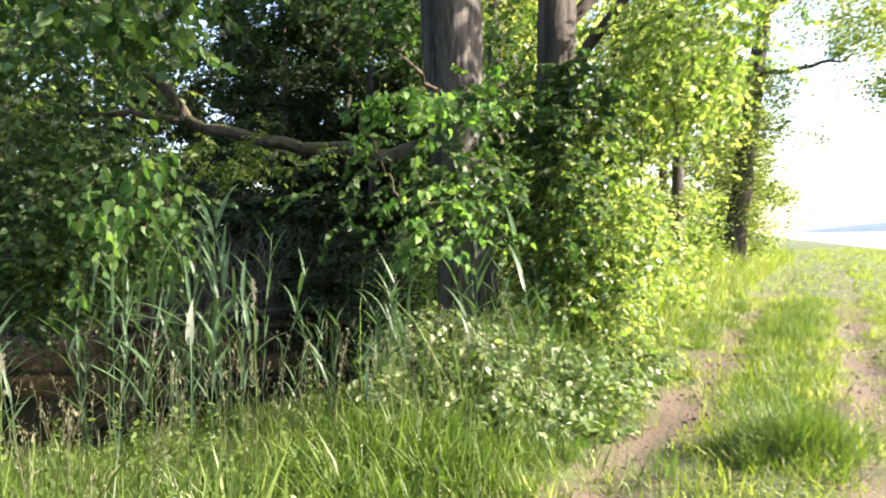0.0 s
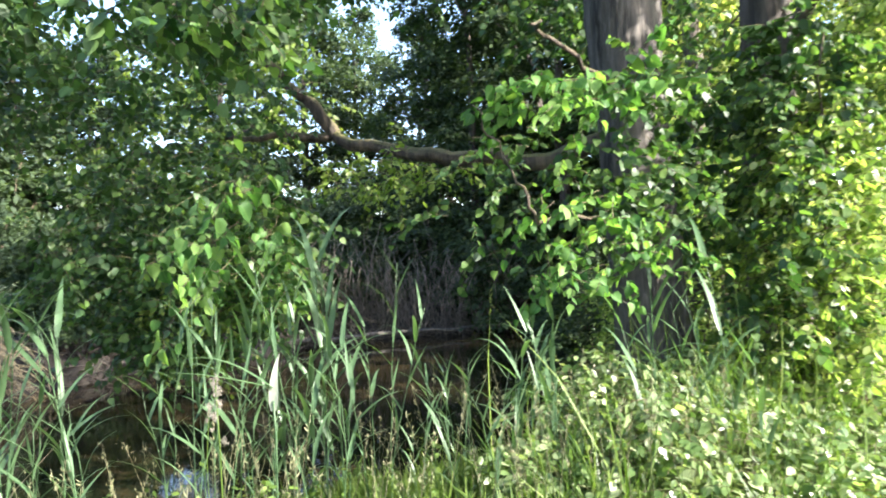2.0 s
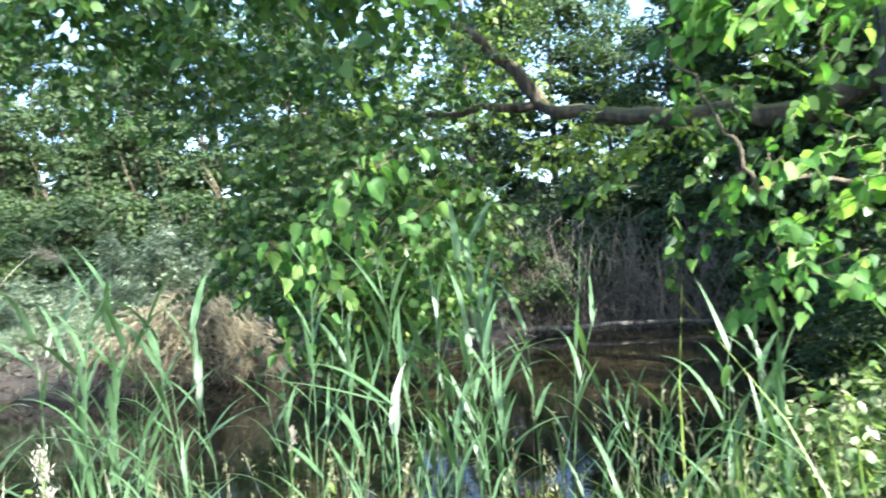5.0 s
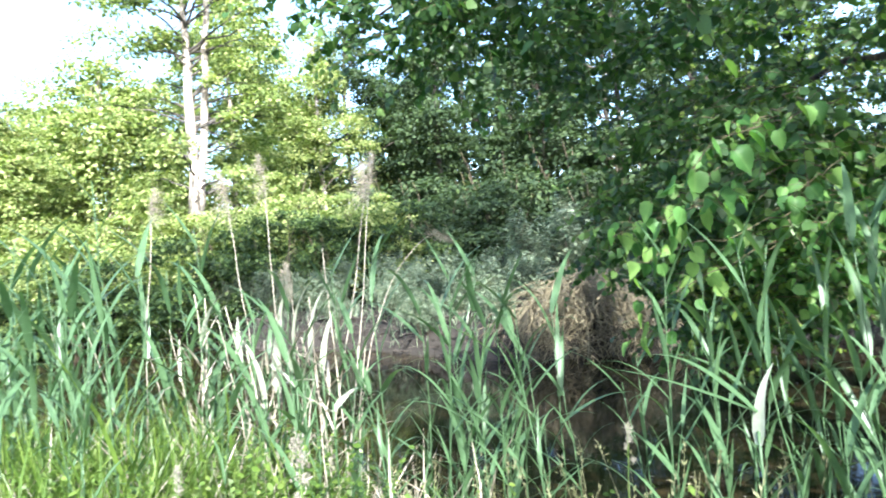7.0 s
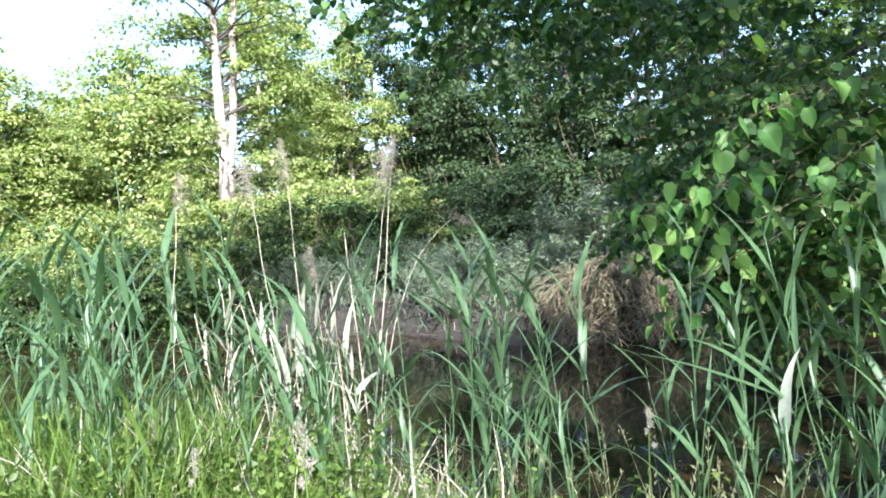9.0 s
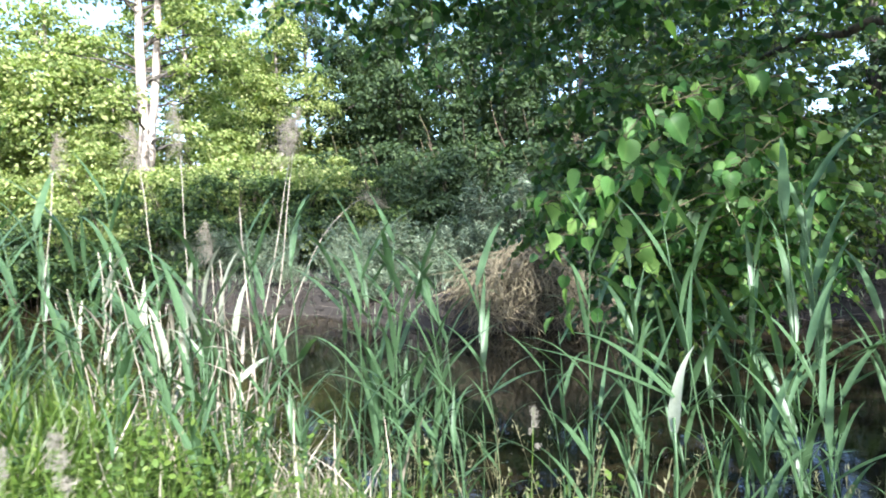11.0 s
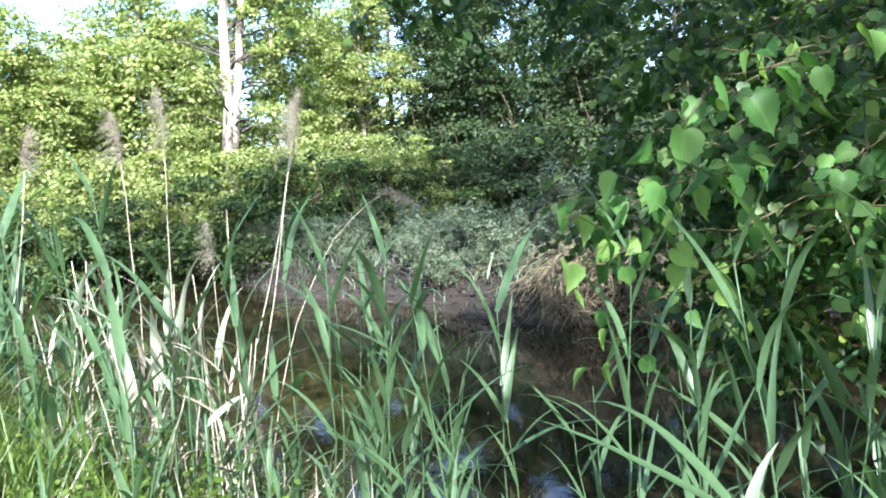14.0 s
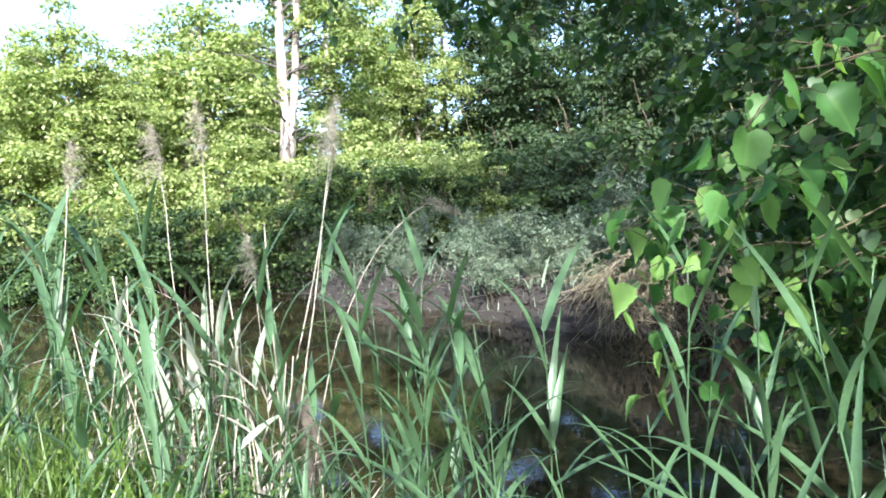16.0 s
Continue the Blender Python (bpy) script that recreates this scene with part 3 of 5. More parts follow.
# near edge of the curtain
hanging_shoot([(-3.9, 5.3, 2.2), (-3.4, 4.72, 2.05), (-3.14, 4.42, 1.97), (-3.10, 4.16, 1.93), (-3.08, 4.00, 1.78)], 18, 0.100)
hanging_shoot([(-3.8, 5.0, 1.9), (-3.4, 4.4, 1.72), (-3.12, 4.06, 1.66), (-3.06, 3.84, 1.56)], 16, 0.090)
hanging_shoot([(-3.8, 4.9, 1.6), (-3.4, 4.35, 1.50), (-3.14, 3.92, 1.46), (-3.06, 3.68, 1.40)], 17, 0.082)
hanging_shoot([(-3.9, 5.0, 1.5), (-3.6, 4.4, 1.35), (-3.44, 3.98, 1.22), (-3.40, 3.88, 1.04)], 16, 0.090)
hanging_shoot([(-4.0, 4.9, 1.75), (-3.6, 4.3, 1.66), (-3.36, 3.92, 1.60), (-3.28, 3.73, 1.53)], 16, 0.095)
hanging_shoot([(-4.1, 5.2, 2.0), (-3.7, 4.7, 1.95), (-3.41, 4.48, 1.90)], 10, 0.100)
hanging_shoot([(-3.7, 5.2, 1.9), (-3.35, 4.75, 1.75), (-3.2, 4.52, 1.66)], 9, 0.09)
hanging_shoot([(-3.5, 4.7, 2.1), (-3.25, 4.4, 2.0), (-3.12, 4.30, 1.93)], 6, 0.105)
hanging_shoot([(-3.4, 4.9, 3.0), (-3.1, 4.1, 2.9), (-3.05, 3.72, 2.76)], 10, 0.11)
C(leaves, twigs, RAGGED, (-3.8, 4.98, 1.5), (0.42, 0.32, 0.55), 60, 0.30, 7, 0.072, 0.3)
edge = part("edge_foliage", local(leaves, LIME_AT), LIME_LIT, lime, "large leaves at the branch tips, sunlit tone put into the green", kind="stuff")
with_rib(edge.data)
part("twig_spray", local(twigs, LIME_AT), LIMB_BARK, lime, kind="stuff")
# upper crown, out of view: clumps placed for the shade they throw
cl = unit(rng.normal(size=(330, 3))) * rng.uniform(0.35, 1, (330, 1)) * (5.0, 5.6, 3.6) + (-2.2, 6.8, 13.0)
cl = cl[cl[:, 2] > 12.2]
# unseen clumps over the track, added to shade trunk and hanging leaves
over = np.concatenate([rng.normal(size=(36, 3)) * (1.0, 0.5, 0.45) + (0.6, 5.9, 6.2), rng.normal(size=(28, 3)) * (0.8, 0.7, 0.35) + (1.2, 7.4, 5.5), rng.normal(size=(20, 3)) * (1.2, 0.6, 0.5) + (0.5, 4.6, 5.8)])
middle = unit(rng.normal(size=(64, 3))) * rng.uniform(0.2, 1, (64, 1)) * (2.0, 1.6, 1.1) + (0.7, 5.4, 7.8)
south_shade = unit(rng.normal(size=(150, 3))) * rng.uniform(0.2, 1, (150, 1)) ** 0.6 * (4.2, 6.2, 1.8) + (-2.0, 0.2, 13.6)      # unseen clumps added to shade the lower far bushes
cl = np.concatenate([cl, over, south_shade])
g = Geo()
blob(g, OVAL, cl, (0.75, 0.75, 0.5), 48, 0.16)
blob(g, OVAL, middle, (0.42, 0.42, 0.3), 60, 0.13)
part("crown", local(g, LIME_AT), LIME, lime, kind="stuff")

# ---- second trunk beside it ----
AT2 = np.array([-0.75, 9.2, -0.1])
dark_tree = thing("lime_tree", "dark-barked tree standing in bushes beside the track", "tree", at=AT2)
g = Geo()
g.ridged(curve((-0.75, 9.2, -0.2), (-0.55, 9.3, 9.5), (-0.08, 0, 0), 90, 0.004), np.interp(np.linspace(0, 1, 90), [0, 0.08, 0.3, 1], [0.40, 0.29, 0.26, 0.13]), 80, 0.055, 30)
part("trunk", local(g, AT2), BARK_DARK, dark_tree)
for a, b, bow in (((-0.7, 9.2, 3.2), (0.9, 7.9, 4.5), (0, 0, 0.3)), ((-0.7, 9.3, 4.0), (1.6, 9.9, 5.4), (0, 0, 0.4)), ((-0.65, 9.3, 4.6), (-2.6, 10.9, 6.2), (0, 0, 0.4))):
    g = Geo()
    g.tube(curve(a, b, bow, 10, 0.03), np.linspace(0.09, 0.02, 10), 8, 0.05)
    part("limb", local(g, AT2), BARK_DARK, dark_tree)
# one tree in two greens: sunlit and shaded sides put into leaf colour
leaves, twigs = Geo(), Geo()
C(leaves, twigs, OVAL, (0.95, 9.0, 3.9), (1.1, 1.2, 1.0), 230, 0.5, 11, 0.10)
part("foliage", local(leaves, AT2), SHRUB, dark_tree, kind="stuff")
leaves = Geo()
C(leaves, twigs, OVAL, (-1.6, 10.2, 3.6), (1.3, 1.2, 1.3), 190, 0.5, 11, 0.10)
part("shaded_foliage", local(leaves, AT2), LIME, dark_tree, kind="stuff")
part("twig_spray", local(twigs, AT2), LIMB_BARK, dark_tree, kind="stuff")
# unseen crown, raised here to shade the bank behind
cl = unit(rng.normal(size=(220, 3))) * rng.uniform(0.35, 1, (220, 1)) * (3.2, 3.6, 3.4) + (-0.8, 11.0, 9.6)
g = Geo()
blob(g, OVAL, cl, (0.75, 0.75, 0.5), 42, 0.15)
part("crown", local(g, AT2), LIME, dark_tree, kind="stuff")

# ---- the sunlit bush on the verge ----
bush = thing("bush", "dense sunlit bush with small glossy bright green leaves beside the track", "bush", at=(-0.05, 8.0, 0))
BUSH_AT = np.array([-0.05, 8.0, 0.0])
for k in range(16):
    g = Geo()
    top_p = np.array([-0.2, 8.0, 2.4]) + rng.normal(size=3) * (0.25, 0.4, 0.4)
    g.tube(curve(BUSH_AT + np.clip(rng.normal(size=3), -1, 1) * (0.2, 0.25, 0) - (0.15, 0, 0), top_p, rng.normal(size=3) * 0.1, 8, 0.02), np.linspace(0.022, 0.006, 8), 5)
    part("stem", local(g, BUSH_AT), LIMB_BARK, bush)
leaves, twigs = Geo(), Geo()
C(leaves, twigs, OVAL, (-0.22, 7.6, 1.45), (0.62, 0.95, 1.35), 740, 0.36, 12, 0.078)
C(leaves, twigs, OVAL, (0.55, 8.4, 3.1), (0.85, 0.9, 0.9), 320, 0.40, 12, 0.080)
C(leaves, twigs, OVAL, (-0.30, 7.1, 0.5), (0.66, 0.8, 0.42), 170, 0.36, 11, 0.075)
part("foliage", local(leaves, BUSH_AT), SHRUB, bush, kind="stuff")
part("twig_spray", local(twigs, BUSH_AT), LIMB_BARK, bush, kind="stuff")


# ---- trees of the wood, built once and copied ----
def masses(geo, template, centres, radii, per, size):
    """Uneven leaf clumps: leaves thick over the upper side of each clump, thinner below, loose at the rim."""
    c = np.asarray(centres, float)
    n = len(c) * per
    d = unit(rng.normal(size=(n, 3)))
    d[:, 2] = np.where(rng.uniform(size=n) < 0.8, np.abs(d[:, 2]), d[:, 2])
    rad = np.repeat(np.asarray(radii, float)[None] * rng.uniform(0.5, 1.35, (len(c), 1)) * rng.uniform(0.75, 1.25, (len(c), 3)), per, axis=0)
    pos = np.repeat(c, per, axis=0) + d * rad * np.where(rng.uniform(size=(n, 1)) < 0.15, rng.uniform(0.9, 1.45, (n, 1)), rng.uniform(0.65, 1.0, (n, 1)))
    ax = d * (0.9, 0.9, 0.2) + rng.normal(size=(n, 3)) * 0.45 + (0, 0, -0.4)
    nm = d * 0.8 + rng.normal(size=(n, 3)) * 0.35 + (0, 0, 0.5)
    geo.place(template, pos, ax, nm, size * rng.uniform(0.55, 1.3, n))


def wood_tree(name, label, height, spread, trunk_r, leaf_mat, bark, clumps, per, size, low, lean=0.0, category="tree", group="", layer=0.42):
    root = thing(name, label, category, group)
    g = Geo()
    tp = curve((0, 0, -0.3), (lean * height, 0, height), rng.normal(size=3) * (0.15, 0.15, 0), 16, 0.03)
    g.tube(tp, np.linspace(trunk_r, trunk_r * 0.25, 16), 12, 0.05)
    part("trunk", g, bark, root)
    c = unit(rng.normal(size=(clumps, 3))) * rng.uniform(0.2, 1, (clumps, 1)) ** 0.6
    zz = low + (c[:, 2] + 1) / 2 * (height * 1.05 - low)
    taper = np.interp(zz / height, [0, 0.35, 0.7, 1.05], [0.8, 1.0, 0.8, 0.25])
    c = np.stack([c[:, 0] * spread * taper + lean * zz, c[:, 1] * spread * taper, zz], -1)
    for k in range(9):
        q = c[rng.integers(clumps)]
        g = Geo()
        base = tp[min(15, max(4, int((q[2] - 0.8) / height * 15)))]
        g.tube(curve(base, q, (0, 0, 0.15), 8, 0.04), np.linspace(trunk_r * 0.35, 0.012, 8), 6)
        part("limb", g, bark, root)
    g = Geo()
    masses(g, RHOMB, c, (0.85, 0.85, 0.85 * layer), per, size)
    part("crown", g, leaf_mat, root, kind="stuff")
    return root


def wood_shrub(name, label, height, spread, leaf_mat, clumps, per, size, template, stems=9, category="bush", group="", stem_mat=None, clump_r=0.4):
    root = thing(name, label, category, group)
    for k in range(stems):
        g = Geo()
        a = rng.uniform(0, 2 * np.pi)
        tip = np.array([math.cos(a) * spread * 0.6, math.sin(a) * spread * 0.6, height * rng.uniform(0.7, 1)])
        g.tube(curve((math.cos(a) * 0.15, math.sin(a) * 0.15, -0.2), tip, (0, 0, 0.2), 7, 0.03), np.linspace(0.03, 0.006, 7), 5)
        part("stem", g, stem_mat or LIMB_BARK, root)
    c = unit(rng.normal(size=(clumps, 3))) * rng.uniform(0.3, 1, (clumps, 1)) ** 0.5
    c[:, 2] = np.abs(c[:, 2])
    c = c * (spread, spread, height) + (0, 0, 0.15)
    g = Geo()
    masses(g, template, c, (clump_r * 1.3, clump_r * 1.3, clump_r * 0.8), per, size)
    part("foliage", g, leaf_mat, root, kind="stuff")
    return root


def spread_copies(protos, places):
    """Copies of the prototypes at (x, y, scale, turn); the prototypes take the first places."""
    for k, (x, y, s, turn) in enumerate(places):
        m = Matrix.LocRotScale((x, y, float(ground_z(x, y)) - 0.05), Euler((0, 0, radians(turn))), (s, s, s))
        if k < len(protos):
            protos[k].matrix_basis = m
        else:
            ob = copy_thing(protos[k % len(protos)], m)
            ob.scale = (s, s, s)


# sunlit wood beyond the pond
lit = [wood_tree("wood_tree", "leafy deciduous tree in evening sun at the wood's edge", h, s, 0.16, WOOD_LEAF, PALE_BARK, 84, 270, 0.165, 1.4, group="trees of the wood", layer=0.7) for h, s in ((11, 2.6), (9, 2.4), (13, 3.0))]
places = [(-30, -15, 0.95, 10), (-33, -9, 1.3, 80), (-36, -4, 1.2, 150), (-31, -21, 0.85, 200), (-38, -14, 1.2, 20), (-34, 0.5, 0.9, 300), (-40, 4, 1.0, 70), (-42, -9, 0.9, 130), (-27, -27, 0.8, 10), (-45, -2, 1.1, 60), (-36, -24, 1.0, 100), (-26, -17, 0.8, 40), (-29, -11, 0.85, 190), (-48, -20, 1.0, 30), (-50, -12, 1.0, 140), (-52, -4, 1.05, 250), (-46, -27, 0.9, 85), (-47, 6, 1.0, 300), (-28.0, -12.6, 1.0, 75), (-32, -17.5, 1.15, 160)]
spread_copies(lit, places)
# shaded wood to the north-west; the shade sits in the leaf colour
dark = [wood_tree("wood_tree", "tall shaded deciduous tree in the dense wood", h, s, 0.17, WOOD_SHADED, BARK_DARK, 62, 270, 0.175, 1.6, group="trees of the wood", layer=0.65) for k, (h, s) in enumerate(((12, 2.8), (10, 2.7), (14, 3.2)))]
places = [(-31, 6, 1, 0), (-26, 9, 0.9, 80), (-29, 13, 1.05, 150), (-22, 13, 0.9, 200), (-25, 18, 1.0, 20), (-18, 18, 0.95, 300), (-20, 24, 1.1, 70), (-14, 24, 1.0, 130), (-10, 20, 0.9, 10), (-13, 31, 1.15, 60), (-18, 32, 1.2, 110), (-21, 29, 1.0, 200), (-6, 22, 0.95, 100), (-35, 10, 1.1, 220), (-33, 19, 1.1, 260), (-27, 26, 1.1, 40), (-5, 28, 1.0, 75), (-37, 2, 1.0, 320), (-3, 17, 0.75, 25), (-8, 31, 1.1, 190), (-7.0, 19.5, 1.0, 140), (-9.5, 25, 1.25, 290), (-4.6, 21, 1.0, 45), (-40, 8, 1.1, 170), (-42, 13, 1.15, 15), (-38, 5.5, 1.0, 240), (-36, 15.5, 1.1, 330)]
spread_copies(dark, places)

# bushes along the far bank
lit_s = [wood_shrub("bush", "rounded sunlit bush at the wood's edge", 3.4, 1.9, WOOD_LEAF, 44, 320, 0.125, RHOMB, group="bushes of the far bank", clump_r=0.40) for _ in range(3)]
spread_copies(lit_s, [(-22.5, -4.5, 1.0, 0), (-23.5, -8.0, 1.1, 50), (-22.0, -1.5, 0.95, 100), (-24.0, 1.0, 1.05, 150), (-26, -12, 1.1, 200), (-21.8, 2.8, 0.9, 250), (-27, -5, 1.25, 300), (-26.5, -1, 1.3, 20), (-29, -9, 1.3, 70), (-30, -17, 1.1, 170), (-24, -15, 0.9, 210), (-36, -19, 1.2, 20), (-25, -10.5, 1.2, 33), (-23, -13, 1.2, 66), (-21, -11, 1.0, 99), (-20.6, -6.5, 0.8, 9), (-25.6, 2.9, 1.0, 160), (-33, -6.5, 1.7, 10), (-35, -12, 1.7, 95), (-31, -1.5, 1.6, 200), (-38, -18, 1.8, 310), (-34, -23, 1.7, 45), (-38, 0, 1.9, 145)])
# front row whose leaf colour paints the shaded foot of the wood
hazel = [wood_shrub("low_shade_bush", "low bush before the sunlit trees, shade put into its leaf green", 3.0, 1.8, BUSH_SHADED, 40, 260, 0.135, RHOMB, stems=12, group="hazel bushes of the far bank", clump_r=0.38) for _ in range(3)]
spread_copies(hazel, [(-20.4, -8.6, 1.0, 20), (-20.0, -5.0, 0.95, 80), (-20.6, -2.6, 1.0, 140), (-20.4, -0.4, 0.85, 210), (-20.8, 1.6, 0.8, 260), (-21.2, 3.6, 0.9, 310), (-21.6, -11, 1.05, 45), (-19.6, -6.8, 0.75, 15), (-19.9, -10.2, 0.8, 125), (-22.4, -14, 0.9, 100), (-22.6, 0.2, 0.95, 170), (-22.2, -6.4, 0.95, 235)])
dark_s = [wood_shrub("bush", "dark bush under the trees, shade put into its leaf colour", 3.0, 1.8, WOOD_SHADED, 44, 300, 0.125, RHOMB, stems=14, group="bushes of the far bank", clump_r=0.40) for _ in range(3)]
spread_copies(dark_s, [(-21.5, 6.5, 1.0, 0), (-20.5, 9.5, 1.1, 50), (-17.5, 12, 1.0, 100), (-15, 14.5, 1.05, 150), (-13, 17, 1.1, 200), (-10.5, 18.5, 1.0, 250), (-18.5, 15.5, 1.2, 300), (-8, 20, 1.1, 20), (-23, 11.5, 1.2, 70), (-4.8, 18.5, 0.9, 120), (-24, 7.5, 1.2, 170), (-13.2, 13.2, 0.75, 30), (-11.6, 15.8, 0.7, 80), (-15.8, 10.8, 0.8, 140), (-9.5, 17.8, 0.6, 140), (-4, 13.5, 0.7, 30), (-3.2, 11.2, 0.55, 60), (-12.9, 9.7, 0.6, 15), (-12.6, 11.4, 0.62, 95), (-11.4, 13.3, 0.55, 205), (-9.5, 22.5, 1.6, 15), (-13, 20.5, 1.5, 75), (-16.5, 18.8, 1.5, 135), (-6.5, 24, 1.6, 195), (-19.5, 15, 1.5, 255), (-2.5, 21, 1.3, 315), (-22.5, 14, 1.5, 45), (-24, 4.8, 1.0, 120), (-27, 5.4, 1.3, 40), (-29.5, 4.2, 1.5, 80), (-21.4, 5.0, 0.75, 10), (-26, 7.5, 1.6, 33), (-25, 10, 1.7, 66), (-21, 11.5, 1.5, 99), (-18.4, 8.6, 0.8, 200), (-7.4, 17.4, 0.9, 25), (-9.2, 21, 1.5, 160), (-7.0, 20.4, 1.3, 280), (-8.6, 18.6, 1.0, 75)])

# grey shrubs on the tongue of land
def silver_shrub():
    """Many upright sprigs with narrow grey leaves."""
    root = thing("grey_shrub", "low silvery grey-green willow shrub on the muddy bank", "shrub", "silvery shrubs")
    leaves, twigs = Geo(), Geo()
    for lobe in range(11):
        a, rr = rng.uniform(0, 2 * np.pi), rng.uniform(0.1, 0.95)
        cx, cy, top = rr * math.cos(a), rr * math.sin(a), rng.uniform(0.75, 1.5) * (1.1 - 0.45 * rr)
        g = Geo()
        g.tube(curve((0.25 * cx, 0.25 * cy, -0.15), (cx, cy, top), (0, 0, 0.1), 6, 0.02), np.linspace(0.014, 0.004, 6), 5)
        part("stem", g, LIMB_BARK, root)
        for k in range(46):
            f = rng.uniform(0.15, 1.0) ** 0.6
            p = np.array([cx * f, cy * f, top * f]) + rng.normal(size=3) * (0.13, 0.13, 0.10)
            spray(leaves, twigs, LANCE, p, rng.normal(size=3) * (0.7, 0.7, 0.3) + (0, 0, 0.9), 0.26, 13, 0.105, 0.0, 0.003)
    part("foliage", leaves, WILLOW, root, kind="stuff")
    part("twig_spray", twigs, LIMB_BARK, root, kind="stuff")
    return root


silver = [silver_shrub() for _ in range(3)]
spread_copies(silver, [(-16.2, 7.1, 1.6, 0), (-14.9, 4.7, 0.95, 90), (-17.3, 2.9, 0.95, 40), (-16.9, 5.4, 0.9, 200), (-18.2, 1.4, 0.95, 250), (-14.2, 6.0, 0.85, 300), (-14.5, 4.3, 0.42, 10), (-19.0, 0.0, 0.9, 150), (-13.9, 8.0, 0.8, 77), (-18.6, 3.4, 0.9, 120), (-20.3, -1.0, 0.9, 15), (-16.6, 1.8, 0.5, 215), (-16.0, 7.9, 1.0, 20), (-14.3, 3.5, 0.6, 140), (-15.6, 3.2, 0.75, 260), (-13.7, 5.0, 0.5, 33), (-16.4, 4.0, 0.8, 310)])

# ---- pale twin-stemmed tree in the sun ----
PINE_AT = np.array([-27.4, -3.9, 0.2])
pine = thing("twin_tree", "tall pale-barked twin-stemmed tree with thin airy crown", "tree", at=PINE_AT)
for top, low, r in (((-27.7, -3.9, 17), (-27.4, -3.95, 0), 0.24), ((-27.6, -2.7, 16), (-27.4, -3.75, 3.0), 0.16)):
    g = Geo()
    g.tube(curve(low, top, (0.0, 0.12, 0), 24, 0.03), np.linspace(r, 0.08, 24), 12, 0.05)
    part("trunk", local(g, PINE_AT), PALE_BARK, pine)
cl = []
for k in range(60):
    z = rng.uniform(4.2, 13)
    a = rng.uniform(0, 2 * np.pi)
    rr = rng.uniform(1.2, 3.8)
    tip = np.array([-27.5 + rr * math.cos(a), -3.4 + rr * math.sin(a), z + rng.uniform(-0.3, 0.7)])
    g = Geo()
    pts = curve((-27.55, -3.75, z - 0.3), tip, (0, 0, 0.25), 8, 0.05)
    g.tube(pts, np.linspace(0.05, 0.01, 8), 6)
    part("limb", local(g, PINE_AT), BARK, pine)
    cl += [pts[5], pts[6], pts[7]]
g = Geo()
masses(g, RHOMB, np.array(cl), (0.60, 0.60, 0.45), 95, 0.17)
part("crown", local(g, PINE_AT), WOOD_LEAF, pine, kind="stuff")

# ---- trees along the track ----
T_AT = np.array([3.2, 22.0, 0.0])
poplar = thing("poplar_tree", "leaning dark-trunked tree with long bare limbs over the track", "tree", at=T_AT)
g = Geo()
g.tube(curve((3.15, 22, -0.2), (4.95, 22.5, 12.0), (-0.12, 0, 0), 22, 0.03), np.linspace(0.34, 0.13, 22), 14, 0.04)
part("trunk", local(g, T_AT), BARK_DARK, poplar)
for a, b, bow, r in (((3.95, 22.1, 6.05), (6.6, 22, 6.35), (0, 0, -0.15), 0.10), ((4.25, 22.2, 7.9), (6.9, 21.5, 8.9), (0, 0, -0.1), 0.08), ((3.9, 22.1, 5.2), (1.6, 22.5, 7.4), (0, 0, 0.2), 0.07), ((4.4, 22.2, 8.6), (2.4, 23, 10.6), (0, 0, 0.2), 0.07), ((3.6, 22.0, 3.9), (4.9, 21.6, 4.6), (0, 0, 0.05), 0.05)):
    g = Geo()
    g.tube(curve(a, b, bow, 12, 0.05), np.linspace(r, 0.02, 12), 7, 0.05)
    part("limb", local(g, T_AT), BARK_DARK, poplar)
cl = np.concatenate([rng.normal(size=(n, 3)) * r + c for n, r, c in (
    (30, (0.7, 0.7, 0.55), (6.9, 22, 6.6)), (36, (0.9, 0.8, 0.6), (6.2, 21.5, 8.3)), (34, (1.2, 1.0, 0.8), (2.2, 22.3, 6.2)), (60, (1.9, 1.4, 1.2), (4.8, 22.3, 9.6)),
    (34, (0.45, 0.6, 0.9), (4.2, 21.8, 4.2)), (30, (0.6, 0.7, 0.9), (2.6, 22.2, 3.6)), (20, (0.4, 0.5, 0.5), (7.6, 21.5, 5.3)), (22, (0.5, 0.5, 0.8), (3.9, 22.6, 2.2)))])
g = Geo()
blob(g, RHOMB, cl, (0.42, 0.42, 0.34), 110, 0.115)
part("crown", local(g, T_AT), WOOD_LEAF, poplar, kind="stuff")
trk = [wood_tree("track_tree", "tall leafy tree in the row beside the track", h, 1.7, 0.2, WOOD_LEAF, BARK_DARK, 100, 44, 0.17, 1.4, 0.02, group="trees along the track") for h in (11, 9)]
# last three stand between track and pond, added to shade the far bank
spread_copies(trk, [(1.2, 16.5, 0.8, 0), (3.9, 30, 1.0, 40), (6.0, 40, 1.0, 80), (8.2, 50, 1.0, 120), (0.2, 20, 1.0, 160), (1.6, 27, 1.1, 200), (10.5, 62, 1.0, 240), (-1.4, 14.2, 0.75, 300), (-2.2, 12.3, 0.95, 30), (-3.0, 15.6, 1.05, 110), (-1.0, 18.0, 1.1, 210)])
vb = [wood_shrub("bush", "bright green bush on the grassy verge", 2.2, 1.2, SHRUB, 80, 40, 0.10, RHOMB, group="bushes along the track") for _ in range(2)]
